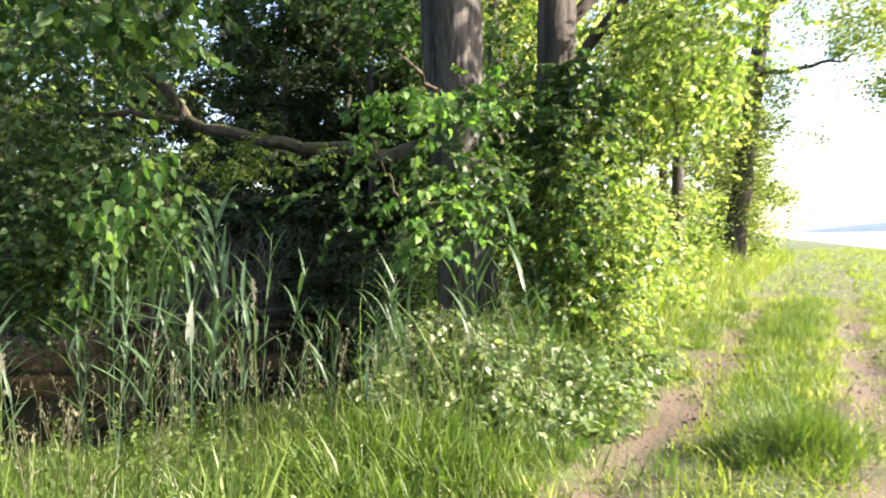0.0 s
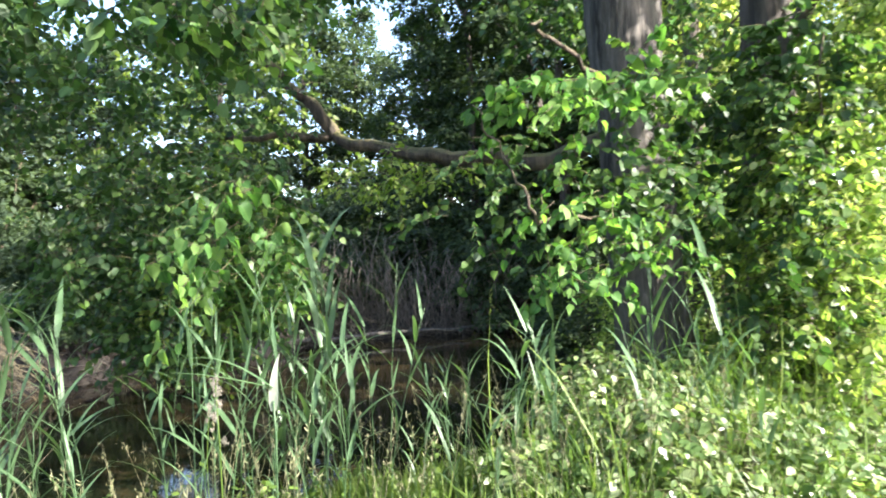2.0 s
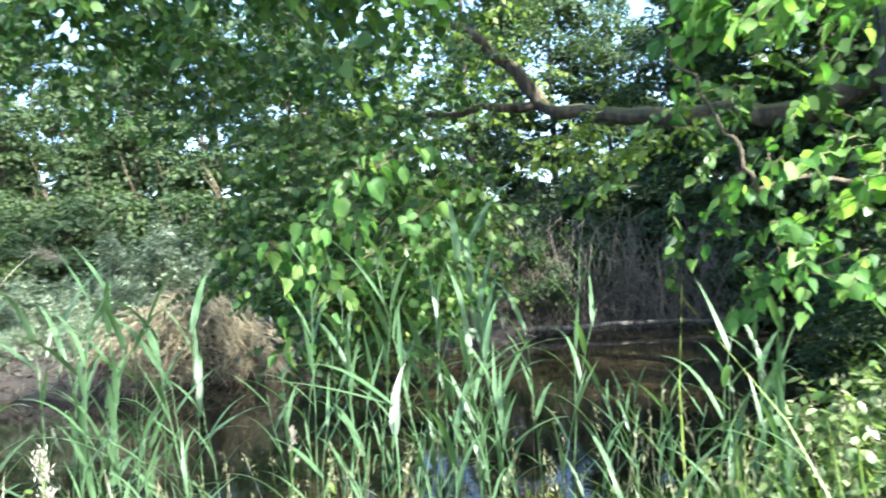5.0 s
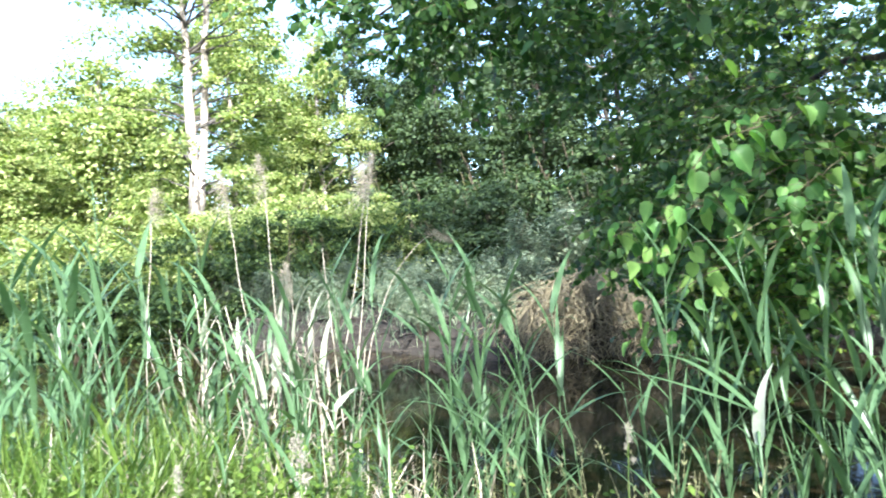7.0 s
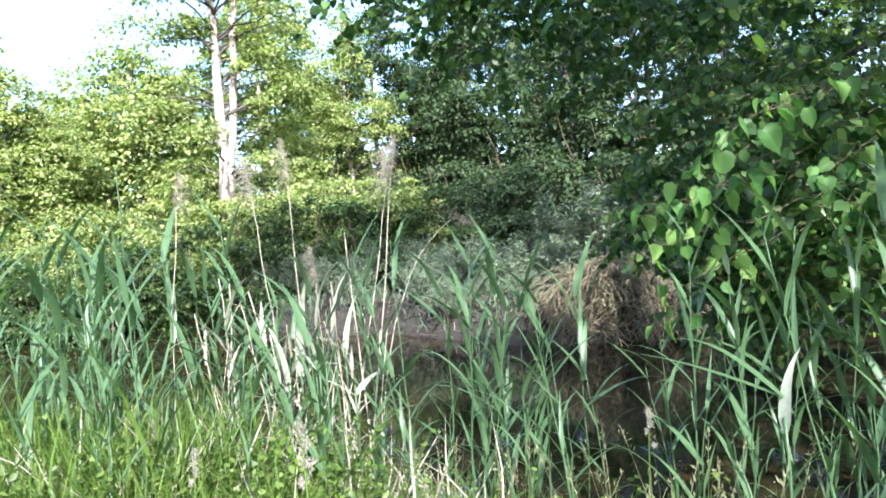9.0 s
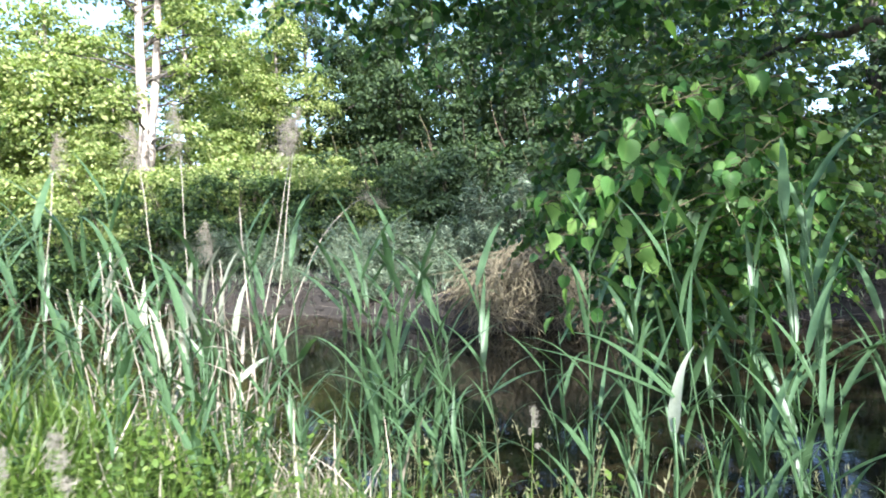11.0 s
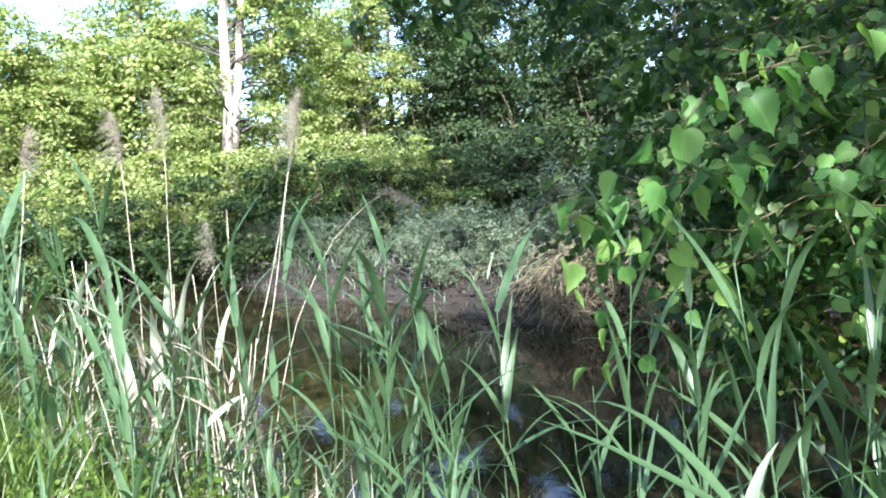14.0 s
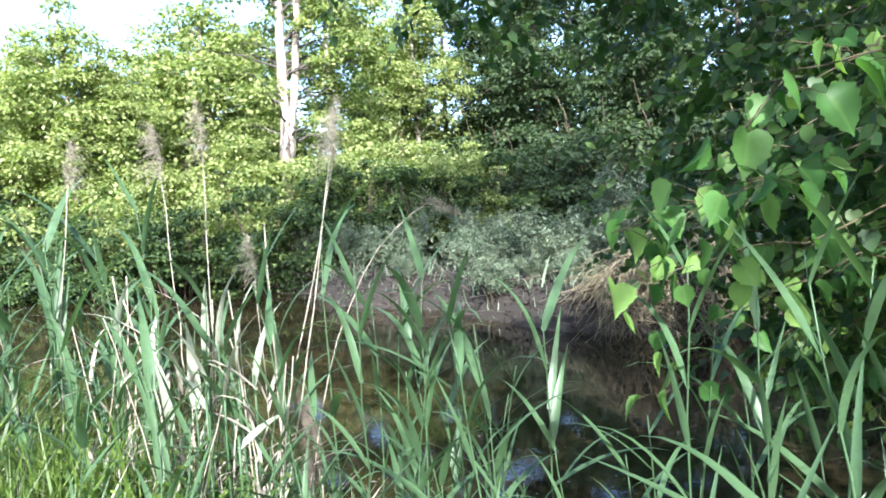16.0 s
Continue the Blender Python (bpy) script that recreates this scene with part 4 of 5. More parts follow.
spread_copies(vb, [(-0.4, 12.6, 1.0, 0), (-0.5, 10.7, 1.1, 90), (0.6, 16.2, 1.0, 30), (2.2, 26, 1.2, 60), (1.5, 19.4, 1.1, 200), (2.5, 23.6, 1.2, 260), (3.6, 24.6, 0.9, 20), (-1.3, 12.0, 1.3, 120), (2.0, 33, 1.2, 10), (-2.2, 9.3, 0.6, 60)])

# ---- brown mound of dead stems on the far bank ----
mound = thing("dead_stem_mound", "brown mound of tangled dead stems and roots at the water's edge", "brush pile", at=(-11.9, 5.3, -0.4))
M_AT = np.array([-11.9, 5.3, -0.4])
STICKS = []
for k in range(14):
    g = Geo()
    g.tube(curve((0, 0, 0), (rng.uniform(0.4, 1.0), rng.normal() * 0.35, -rng.uniform(0.25, 0.6)), (0.1, 0, rng.uniform(0.05, 0.25)), 6, 0.02), rng.uniform(0.004, 0.008), 4)
    STICKS.append(g.mesh("stem", DEAD_STEM))
for k in range(290):
    s = rng.uniform(-1, 1)
    base = np.array([-12.25 + 0.2 * s + rng.normal() * 0.32, 6.2 + 1.05 * s, 0.15 + 1.0 * math.exp(-(s * 1.1) ** 2) * rng.uniform(0.3, 1.0)])
    ob = new("stem", STICKS[int(rng.integers(14))])
    ob.parent = mound
    ob.matrix_basis = Matrix.LocRotScale(base - M_AT, Euler((rng.normal() * 0.4, rng.normal() * 0.25, rng.normal() * 0.6)), None)
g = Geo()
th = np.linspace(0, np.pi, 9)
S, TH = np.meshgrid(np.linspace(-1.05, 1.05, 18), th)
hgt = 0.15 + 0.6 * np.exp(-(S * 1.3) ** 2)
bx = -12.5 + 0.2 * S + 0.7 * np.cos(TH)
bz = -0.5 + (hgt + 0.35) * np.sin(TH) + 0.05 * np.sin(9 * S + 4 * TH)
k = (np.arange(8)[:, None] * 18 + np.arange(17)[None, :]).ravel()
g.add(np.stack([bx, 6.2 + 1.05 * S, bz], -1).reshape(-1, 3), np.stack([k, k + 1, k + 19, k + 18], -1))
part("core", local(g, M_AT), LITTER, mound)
g = Geo()
for k in range(1500):
    s = rng.uniform(-1, 1)
    a = rng.uniform(0.15, 2.6)
    base = np.array([-12.5 + 0.2 * s + 0.75 * math.cos(a), 6.2 + 1.1 * s, -0.45 + (0.55 + 0.75 * math.exp(-(s * 1.3) ** 2)) * math.sin(a)])
    tip = base + np.array([rng.uniform(0.0, 0.6), rng.normal() * 0.4, -rng.uniform(0.0, 0.45)])
    tip[2] = max(tip[2], WATER_Z)
    g.tube(curve(base, tip, (0.08, 0, rng.uniform(0.03, 0.2)), 4, 0.01), rng.uniform(0.003, 0.008), 3)
part("fine_stem", local(g, M_AT), DEAD_STEM, mound, kind="stuff")

# fallen log and bare twigs at the shaded shore
log = thing("fallen_log", "long grey fallen log lying along the shaded shore", "log", at=(-9.6, 14.2, -0.4))
g = Geo()
g.tube(curve((-12.4, 11.0, -0.34), (-7.2, 16.6, -0.30), (0.15, 0.1, 0.06), 18, 0.02), np.linspace(0.075, 0.04, 18), 9, 0.08)
part("stem", local(g, (-9.6, 14.2, -0.4)), BARK, log)
g = Geo()
for k in range(720):
    s = rng.uniform(0, 1)
    x, y = -12.6 + 5.2 * s + rng.normal() * 0.5, 11.2 + 5.9 * s + rng.uniform(0, 1.8)
    z = max(float(ground_z(x, y)), WATER_Z)
    tip = np.array([x, y, z]) + rng.normal(size=3) * (0.5, 0.4, 0.3) + (0, 0, rng.uniform(0.4, 2.0))
    g.tube(curve((x, y, z - 0.05), tip, rng.normal(size=3) * 0.2, 5, 0.04), rng.uniform(0.003, 0.010), 3)
tagged(new("bare_twigs", g.mesh("bare_twigs", GREY_TWIG)), "bare grey twigs tangled along the shaded shore", "twigs", kind="stuff")

# sticks, dead leaves and hanging sedge on the muddy far bank
g, g2 = Geo(), Geo()
n = 1500
yy = rng.uniform(-7, 17, n)
xx = far_shore(yy) + 0.25 * np.sin(1.7 * yy) - rng.gamma(1.6, 0.55, n) + 0.15
zz = np.maximum(ground_z(xx, yy), WATER_Z)
for x, y, z in zip(xx[:900], yy[:900], zz[:900]):
    w = rng.normal(size=3) * (0.35, 0.45, 0.12)
    g.tube(curve((x, y, z + 0.02), (x + w[0], y + w[1], z + 0.05 + abs(w[2])), rng.normal(size=3) * 0.05, 4), rng.uniform(0.004, 0.014), 3)
tagged(new("bank_sticks", g.mesh("bank_sticks", BARK_DARK)), "broken brown sticks littering the muddy bank", "sticks", kind="stuff")
m = 7000
yy = rng.uniform(-7, 17, m)
xx = far_shore(yy) + 0.25 * np.sin(1.7 * yy) - rng.gamma(2.0, 0.7, m) + 0.1
g2.place(OVAL, np.stack([xx, yy, np.maximum(ground_z(xx, yy), WATER_Z) + 0.02], -1), rng.normal(size=(m, 3)) * (1, 1, 0.3), rng.normal(size=(m, 3)) * 0.5 + (0, 0, 1), rng.uniform(0.04, 0.11, m))
tagged(new("leaf_litter", g2.mesh("leaf_litter", LITTER)), "brown dead leaves covering the muddy bank", "leaf litter", kind="stuff")

# floating scraps on the pond
g = Geo()
n = 1900
y = rng.uniform(-3, 12, n)
s = rng.uniform(0, 1, n) ** 2.0
x = near_shore(y) * (1 - s) + far_shore(y) * s
g.place(RHOMB, np.stack([x, y, np.full(n, WATER_Z + 0.006)], -1), rng.normal(size=(n, 3)) * (1, 1, 0), np.tile((0, 0, 1.0), (n, 1)), 0.006 + rng.gamma(1.5, 0.007, n))
tagged(new("floating_scraps", g.mesh("floating_scraps", SEED)), "pale petals and scraps floating on the water", "debris", kind="stuff")


# ---- reeds ----
def blade(length, width, arch, fold=0.25, n=8):
    """A long tapering reed leaf, along x, arching up and over."""
    s = np.linspace(0, 1, n)
    ang = radians(54) - arch * s**1.8
    dx, dz = np.cos(ang), np.sin(ang)
    px = np.concatenate([[0], np.cumsum(dx[:-1])]) / (n - 1) * length
    pz = np.concatenate([[0], np.cumsum(dz[:-1])]) / (n - 1) * length
    w = width * np.interp(s, [0, 0.12, 0.3, 0.6, 1], [0.5, 0.95, 1.0, 0.62, 0.015]) / 2
    nxv, nzv = -dz, dx
    c = np.stack([px, 0 * px, pz], -1)
    e = np.stack([nxv, 0 * px, nzv], -1) * (w * fold)[:, None]
    L = c + e + np.stack([0 * px, w, 0 * px], -1)
    R = c + e - np.stack([0 * px, w, 0 * px], -1)
    v = np.stack([L, c, R], 1).reshape(-1, 3)
    k = np.arange(n - 1) * 3
    q = np.concatenate([np.stack([k, k + 1, k + 4, k + 3], -1), np.stack([k + 1, k + 2, k + 5, k + 4], -1)])
    g = Geo()
    g.add(v, q)
    return g


BLADES = [blade(l, w, a).mesh("leaf", REED) for l, w, a in ((0.46, 0.032, 0.5), (0.52, 0.040, 1.0), (0.38, 0.026, 0.3), (0.56, 0.034, 1.9), (0.50, 0.042, 0.8), (0.58, 0.030, 1.5), (0.42, 0.026, 0.1), (0.48, 0.024, 2.3), (0.38, 0.020, 1.2))]


def plume_mesh(size):
    """A feathery one-sided reed plume, along z."""
    g = Geo()
    for k in range(130):
        s = rng.uniform(0, 1) ** 0.8
        a = np.array([-0.22 * s * s, 0, s]) * size
        tip = a + np.array([rng.uniform(-0.50, 0.14), rng.normal() * 0.16, rng.uniform(-0.40, 0.16)]) * size * (1.25 - 0.7 * s)
        g.tube(curve(a, tip, (0, 0, 0.07 * size), 4), np.linspace(0.0009, 0.0004, 4), 3)
        g.place(LANCE, np.linspace(a, tip, 8)[2:], rng.normal(size=(6, 3)) * 0.35 + (-0.4, 0, -0.3), rng.normal(size=(6, 3)), 0.010)
    return g.mesh("plume", PLUME)


PLUMES = [plume_mesh(s) for s in (0.25, 0.21, 0.28)]


def reed(height, count, lean, plume=False, dry=False, bare=0.25):
    root = thing("dry_reed" if dry else "reed", "dry straw-coloured reed stalk" + (" with a brown feathery plume" if plume else "") if dry else "green common reed with long arching leaves", "reed", "dry reeds" if dry else "green reeds")
    g = Geo()
    pts = curve((0, 0, -0.15), (lean * height, 0, height), (-0.3 * lean, 0.02 * height, 0.02), 8, 0.006)
    g.tube(pts, np.linspace(0.0045 if dry else 0.0055, 0.0022, 8), 6)
    part("stem", g, DRY_REED if dry else REED, root)
    for k in range(count):
        f = bare + (1 - bare) * (k + 0.5) / count
        i = f * 7
        a = int(min(i, 6))
        p = pts[a] + (pts[a + 1] - pts[a]) * (i - a)
        ob = new("leaf", BLADES[int(rng.integers(len(BLADES)))])
        ob.parent = root
        sc = rng.uniform(0.7, 1.05) * (0.8 if f < 0.4 else 1)
        ob.matrix_basis = Matrix.LocRotScale(p, Euler((0, rng.uniform(-0.35, 0.3), (k % 2) * math.pi + rng.normal() * 0.7)), (sc, sc, sc))
    if plume:
        ob = new("plume", PLUMES[int(rng.integers(3))])
        ob.parent = root
        ob.matrix_basis = Matrix.LocRotScale(pts[-1], Euler((0, math.atan(lean) + 0.15, rng.normal() * 0.4)), (1, 1, 1))
    return root


REEDS = [reed(h, c, l) for h, c, l in ((1.35, 7, 0.05), (1.55, 8, 0.10), (1.15, 6, -0.04), (1.70, 8, 0.06), (1.0, 6, 0.15), (1.45, 7, -0.10), (1.25, 7, 0.2), (0.85, 5, 0.0))]
DRIES = [reed(2.1, 0, 0.10, True, True), reed(1.9, 0, -0.08, True, True), reed(2.25, 0, 0.16, True, True), reed(1.55, 0, 0.12, False, True), reed(1.35, 0, -0.18, False, True), reed(2.0, 0, 0.02, True, True)]


def plant(protos, used, x, y, s, turn, tilt=0.0, which=None):
    k = int(rng.integers(len(protos))) if which is None else which
    m = Matrix.LocRotScale((x, y, max(float(ground_z(x, y)), WATER_Z - 0.3)), Euler((tilt * rng.normal(), tilt * rng.normal(), radians(turn))), (s, s, s))
    if k not in used:
        used.add(k)
        protos[k].matrix_basis = m
    else:
        ob = copy_thing(protos[k], m)
        ob.scale = (s, s, s)


used_r, used_d = set(), set()
CLUMPS = [  # x, y, spread x, spread y, how many, scale
    (-2.85, 4.45, 0.22, 0.24, 22, 0.92),
    (-3.80, 3.15, 0.24, 0.28, 27, 0.95),
    (-3.18, 4.12, 0.22, 0.24, 13, 0.93),
    (-4.25, 2.00, 0.40, 0.40, 23, 1.0),
    (-4.40, 2.45, 0.25, 0.20, 8, 0.68),
    (-4.75, 1.00, 0.50, 0.60, 36, 1.24),
    (-4.70, -0.30, 0.60, 0.70, 36, 1.22),
    (-3.60, 1.80, 0.25, 0.30, 9, 0.72),
    (-1.65, 5.00, 0.18, 0.22, 13, 0.80),
    (-0.75, 5.75, 0.22, 0.20, 12, 0.85),
    (-2.20, 5.00, 0.16, 0.2, 9, 0.62),
    (-5.60, -2.0, 0.8, 0.8, 34, 1.1),
]
for cx, cy, sx, sy, n, s in CLUMPS:
    for k in range(n):
        plant(REEDS, used_r, cx + rng.normal() * sx, cy + rng.normal() * sy, s * rng.uniform(0.75, 1.12), rng.uniform(0, 360), 0.07)
for cx, cy, sx, sy, n in ((-4.40, 2.15, 0.20, 0.22, 2), (-4.9, 1.1, 0.5, 0.6, 4), (-4.8, -0.2, 0.6, 0.8, 5)):
    for k in range(n):
        plant(DRIES, used_d, cx + rng.normal() * sx, cy + rng.normal() * sy, rng.uniform(0.85, 1.05), rng.uniform(0, 360), 0.05)


# ---- grass ----
def blade_template(bend, n=3):
    s = np.linspace(0, 1, n + 1)
    x, z = bend * s**2, s * (1 - 0.25 * bend * s)
    w = 0.5 * np.interp(s, [0, 0.4, 1], [0.8, 1.0, 0.0])
    v, q = [], []
    for i in range(n):
        v += [(z[i], w[i], x[i]), (z[i], -w[i], x[i])]
    v.append((z[n], 0, x[n]))
    q = [(2 * i, 2 * i + 1, 2 * i + 3, 2 * i + 2) for i in range(n - 1)]
    return np.array(v, float), np.array(q, int), np.array([(2 * n - 2, 2 * n - 1, 2 * n)], int)


BENDS = [blade_template(b) for b in (0.15, 0.35, 0.6, 0.9)]


def grass(geo, x, y, height, width):
    n = len(x)
    z = ground_z(x, y) - 0.02
    for k, (tv, tq, tt) in enumerate(BENDS):
        m = np.arange(n) % 4 == k
        h = height[m] * rng.uniform(0.55, 1.15, m.sum())
        ax = rng.normal(size=(m.sum(), 3)) * 0.22 + (0, 0, 1)
        nm = rng.normal(size=(m.sum(), 3)) * (1, 1, 0.1)
        # the template's width is set apart from its length
        t2 = tv.copy()
        t2[:, 1] *= width / float(np.mean(height))
        geo.place((t2, tq, tt), np.stack([x[m], y[m], z[m]], -1), ax, nm, h)


def meadow(name, label, n, x0, x1, y0, y1, height, width, keep, mat=None):
    x, y = rng.uniform(x0, x1, n), rng.uniform(y0, y1, n)
    k = keep(x, y)
    x, y = x[k], y[k]
    patch = 0.72 + 0.30 * np.sin(2.3 * x + 1.1 * y) * np.sin(1.7 * y - 0.6 * x) + 0.22 * np.sin(7.1 * x + 2 * y) * np.sin(6.3 * y - 3 * x) + 0.24 * rng.normal(size=len(x))
    g = Geo()
    h = height(x, y) if callable(height) else np.full(len(x), height)
    grass(g, x, y, np.clip(h * patch, 0.03, 2), width)
    return tagged(new(name, g.mesh(name, mat or GRASS)), label, "grass", kind="stuff")


def on_land(x, y):
    return x > near_shore(y) - 0.1


def rut_gap(x, y):
    d0, d1 = np.abs(x - left_rut(y) + 0.08 * np.sin(3.1 * y)), np.abs(x - left_rut(y) - 1.45 + 0.08 * np.sin(3.1 * y))
    d = np.minimum(d0, d1)
    worn = np.clip(0.75 + 0.6 * np.sin(1.9 * y + 2 * x) * np.sin(0.7 * y + 1.0) + 0.3 * np.sin(5.3 * x + 4.1 * y), 0.15, 1) * (1 - 0.7 * ease((y - 12.5) / 6.0))
    return rng.uniform(0, 1, len(x)) < np.clip((d - 0.10) / 0.22, 1.0 - 0.96 * worn, 1)


meadow("grass_verge", "tall lush green grass on the pond bank", 76000, -4.9, 0.6, 1.6, 7.0, lambda x, y: np.interp(x - left_rut(y), [-4, -2.4, -1.2, -0.3, 0.3], [0.16, 0.25, 0.40, 0.16, 0.08]) * np.where((y > 4.6) & (x > -1.9), 0.6, 1.0), 0.0072, lambda x, y: on_land(x, y) & (x < left_rut(y) - 0.3))
meadow("grass_bank", "dense tall grass and weeds on the shaded bank", 60000, -7.0, -1.6, -4.0, 3.2, lambda x, y: np.interp(y, [0.5, 2.0, 2.5, 3.2], [0.64, 0.58, 0.36, 0.22]), 0.010, lambda x, y: on_land(x, y) & (x < -1.7))
meadow("grass_track", "short trodden grass on the track", 115000, -1.5, 6.0, 2.5, 16.0, 0.14, 0.009, lambda x, y: (x > left_rut(y) - 1.0) & (x < left_rut(y) + 4) & rut_gap(x, y), GRASS_SUNLIT)
meadow("grass_meadow", "short green grass on the open strip beside the track", 90000, -2.2, 9.5, -6.0, 16.0, 0.13, 0.012, lambda x, y: (x > left_rut(y) - 1.6) & ((y < 2.5) | (x > left_rut(y) + 3.6)) & on_land(x, y) & rut_gap(x, y), GRASS_SUNLIT)
meadow("grass_far_track", "bright grass along the far track", 40000, 0.5, 20.0, 14.0, 60.0, 0.20, 0.024, lambda x, y: (x > left_rut(y) - 1.0) & (x < 9 + 0.16 * y) & rut_gap(x, y), GRASS_SUNLIT)
meadow("grass_tall", "tall bright grass sloping beside the track", 60000, -2.0, 9.0, 8.0, 40.0, 0.72, 0.014, lambda x, y: (x < left_rut(y) - 0.5) & (x > left_rut(y) - 2.6), GRASS_SUNLIT)
meadow("grass_far_bank", "rough grey-green grass on the far bank", 8000, -26, -11, -8, 12, 0.4, 0.02, lambda x, y: x < far_shore(y) - 0.3, WILLOW)
meadow("shore_sedge", "grey-green sedge tufts fringing the muddy far shore", 9000, -20, -10, -4, 16, 0.42, 0.016, lambda x, y: (x < far_shore(y) + 0.05) & (x > far_shore(y) - 2.2) & (np.sin(3.1 * x + 2 * y) * np.sin(2.3 * y - x) + 0.5 * np.sin(7 * y + 3 * x) > -0.25), WILLOW)
meadow("sedge_far_bank", "brown dead sedge hanging over the far shore", 9000, -19, -10, -4, 15, 0.34, 0.014, lambda x, y: (x < far_shore(y) + 0.15) & (x > far_shore(y) - 1.1), LITTER)

meadow("grass_in_brambles", "tall thin grass blades growing through the brambles", 2600, -1.9, 0.5, 4.6, 7.2, 0.85, 0.007, lambda x, y: x < left_rut(y) - 0.45)

meadow("reed_thatch", "pale dry reed litter standing among the green reeds", 9000, -5.4, -3.4, -1.5, 3.1, 0.62, 0.010, lambda x, y: on_land(x, y) & (rng.uniform(0, 1, len(x)) < np.exp(-((x + 4.4) ** 2 + 0.4 * (y - 1.6) ** 2) / 0.6)), DRY_REED)
meadow("grass_reedbed", "fine yellow-green grass standing between the reeds", 32000, -5.2, -2.6, -2.0, 3.5, lambda x, y: np.interp(y, [0.5, 2.0, 2.5, 3.3], [0.74, 0.68, 0.38, 0.22]), 0.010, lambda x, y: on_land(x, y) & (x < -2.4))

# tufts of longer grass on and beside the track
g = Geo()
for k in range(150):
    y = rng.uniform(2.6, 15)
    x = float(left_rut(np.array(y))) + float(rng.choice([-0.45, 0.7, 0.75, 2.3])) + rng.normal() * 0.22
    m = int(rng.integers(50, 120))
    r = rng.uniform(0.05, 0.14)
    grass(g, x + rng.normal(size=m) * r, y + rng.normal(size=m) * r, np.full(m, rng.uniform(0.14, 0.30)), 0.008)
m = 1500
grass(g, 1.05 + rng.normal(size=m) * 0.16, 4.75 + rng.normal(size=m) * 0.14, np.full(m, 0.36), 0.008)
tagged(new("grass_tufts", g.mesh("grass_tufts", GRASS)), "dark green grass tufts on the worn track", "grass", kind="stuff")
# clods of dry earth in the ruts
g = Geo()
for k in range(520):
    y = rng.uniform(2.6, 14)
    x = float(left_rut(np.array(y))) + 1.45 * int(rng.integers(2)) + rng.normal() * 0.17
    c = np.array([x, y, float(ground_z(x, y)) + 0.004])
    r = rng.gamma(2.0, 0.006) + 0.005
    g.tube(np.array([c - (0, 0, r), c - (0, 0, 0.3 * r), c + (rng.normal() * 0.3 * r, 0, 0.5 * r)]), np.array([r, r * 1.1, r * 0.5]), 6, 0.2)
clods = g.mesh("earth_clods", EARTH)
clods.attributes.new("bare", 'FLOAT', 'POINT').data.foreach_set("value", np.ones(len(clods.vertices), np.float32))
tagged(new("earth_clods", clods), "crumbled brown earth clods in the ruts", "earth", kind="stuff")

# ---- brambles by the trunk ----
leaves, twigs = Geo(), Geo()
for k in range(2300):
    x, y = rng.uniform(-2.0, 0.6), rng.uniform(4.7, 7.4)
    if x > left_rut(np.array(y)) - 0.35 or x < -2.05 + 0.12 * (7 - y):
        continue
    top_z = np.interp(x, [-1.6, -1.0, -0.4, 0.4], [0.86, 0.86, 0.52, 0.26]) * np.interp(y, [4.7, 5.4], [0.45, 1.0])
    z = float(ground_z(x, y)) + rng.uniform(0.03, 1.0) ** 0.7 * top_z * (0.8 + 0.2 * math.sin(5 * x) * math.sin(4 * y)) - 0.05
    spray(leaves, twigs, OVAL, np.array([x, y, z]), rng.normal(size=3) * (1, 1, 0.3) + (0, 0, 0.25), 0.28, 8, 0.074, 0.3, 0.003)
bramble = thing("bramble_patch", "low bramble and nettle thicket with pale sunlit leaves", "brambles", at=(-0.8, 5.8, 0))
part("foliage", local(leaves, (-0.8, 5.8, 0)), BRAMBLE, bramble, kind="stuff")
part("cane", local(twigs, (-0.8, 5.8, 0)), LIMB_BARK, bramble, kind="stuff")

# ---- weeds and seed stalks among the grass ----
leaves, twigs = Geo(), Geo()
for k in range(1150):
    x, y = (rng.uniform(-5.2, -0.6), rng.uniform(-2.0, 5.2)) if k < 550 else (rng.uniform(-4.6, -2.6), rng.uniform(-0.5, 2.5))
    if x < near_shore(y) + 0.2 or x > left_rut(np.array(y)) - 0.9 - 0.3 * max(0.0, 3 - y) * 0.5:
        continue
    z = float(ground_z(x, y))
    hgt = rng.uniform(0.15, 0.5) if k < 550 else rng.uniform(0.4, 0.85)
    spray(leaves, twigs, OVAL, np.array([x, y, z]), np.array([rng.normal() * 0.3, rng.normal() * 0.3, 1.0]), hgt, 12 if k < 550 else 22, 0.055 if k < 550 else 0.042, 0.05, 0.003)
tagged(new("weeds", leaves.mesh("weeds", GRASS)), "small broad-leaved green weeds in the grass", "weeds", kind="stuff")
tagged(new("weed_stems", twigs.mesh("weed_stems", GRASS)), "thin green weed stems in the grass", "weeds", kind="stuff")
g = Geo()
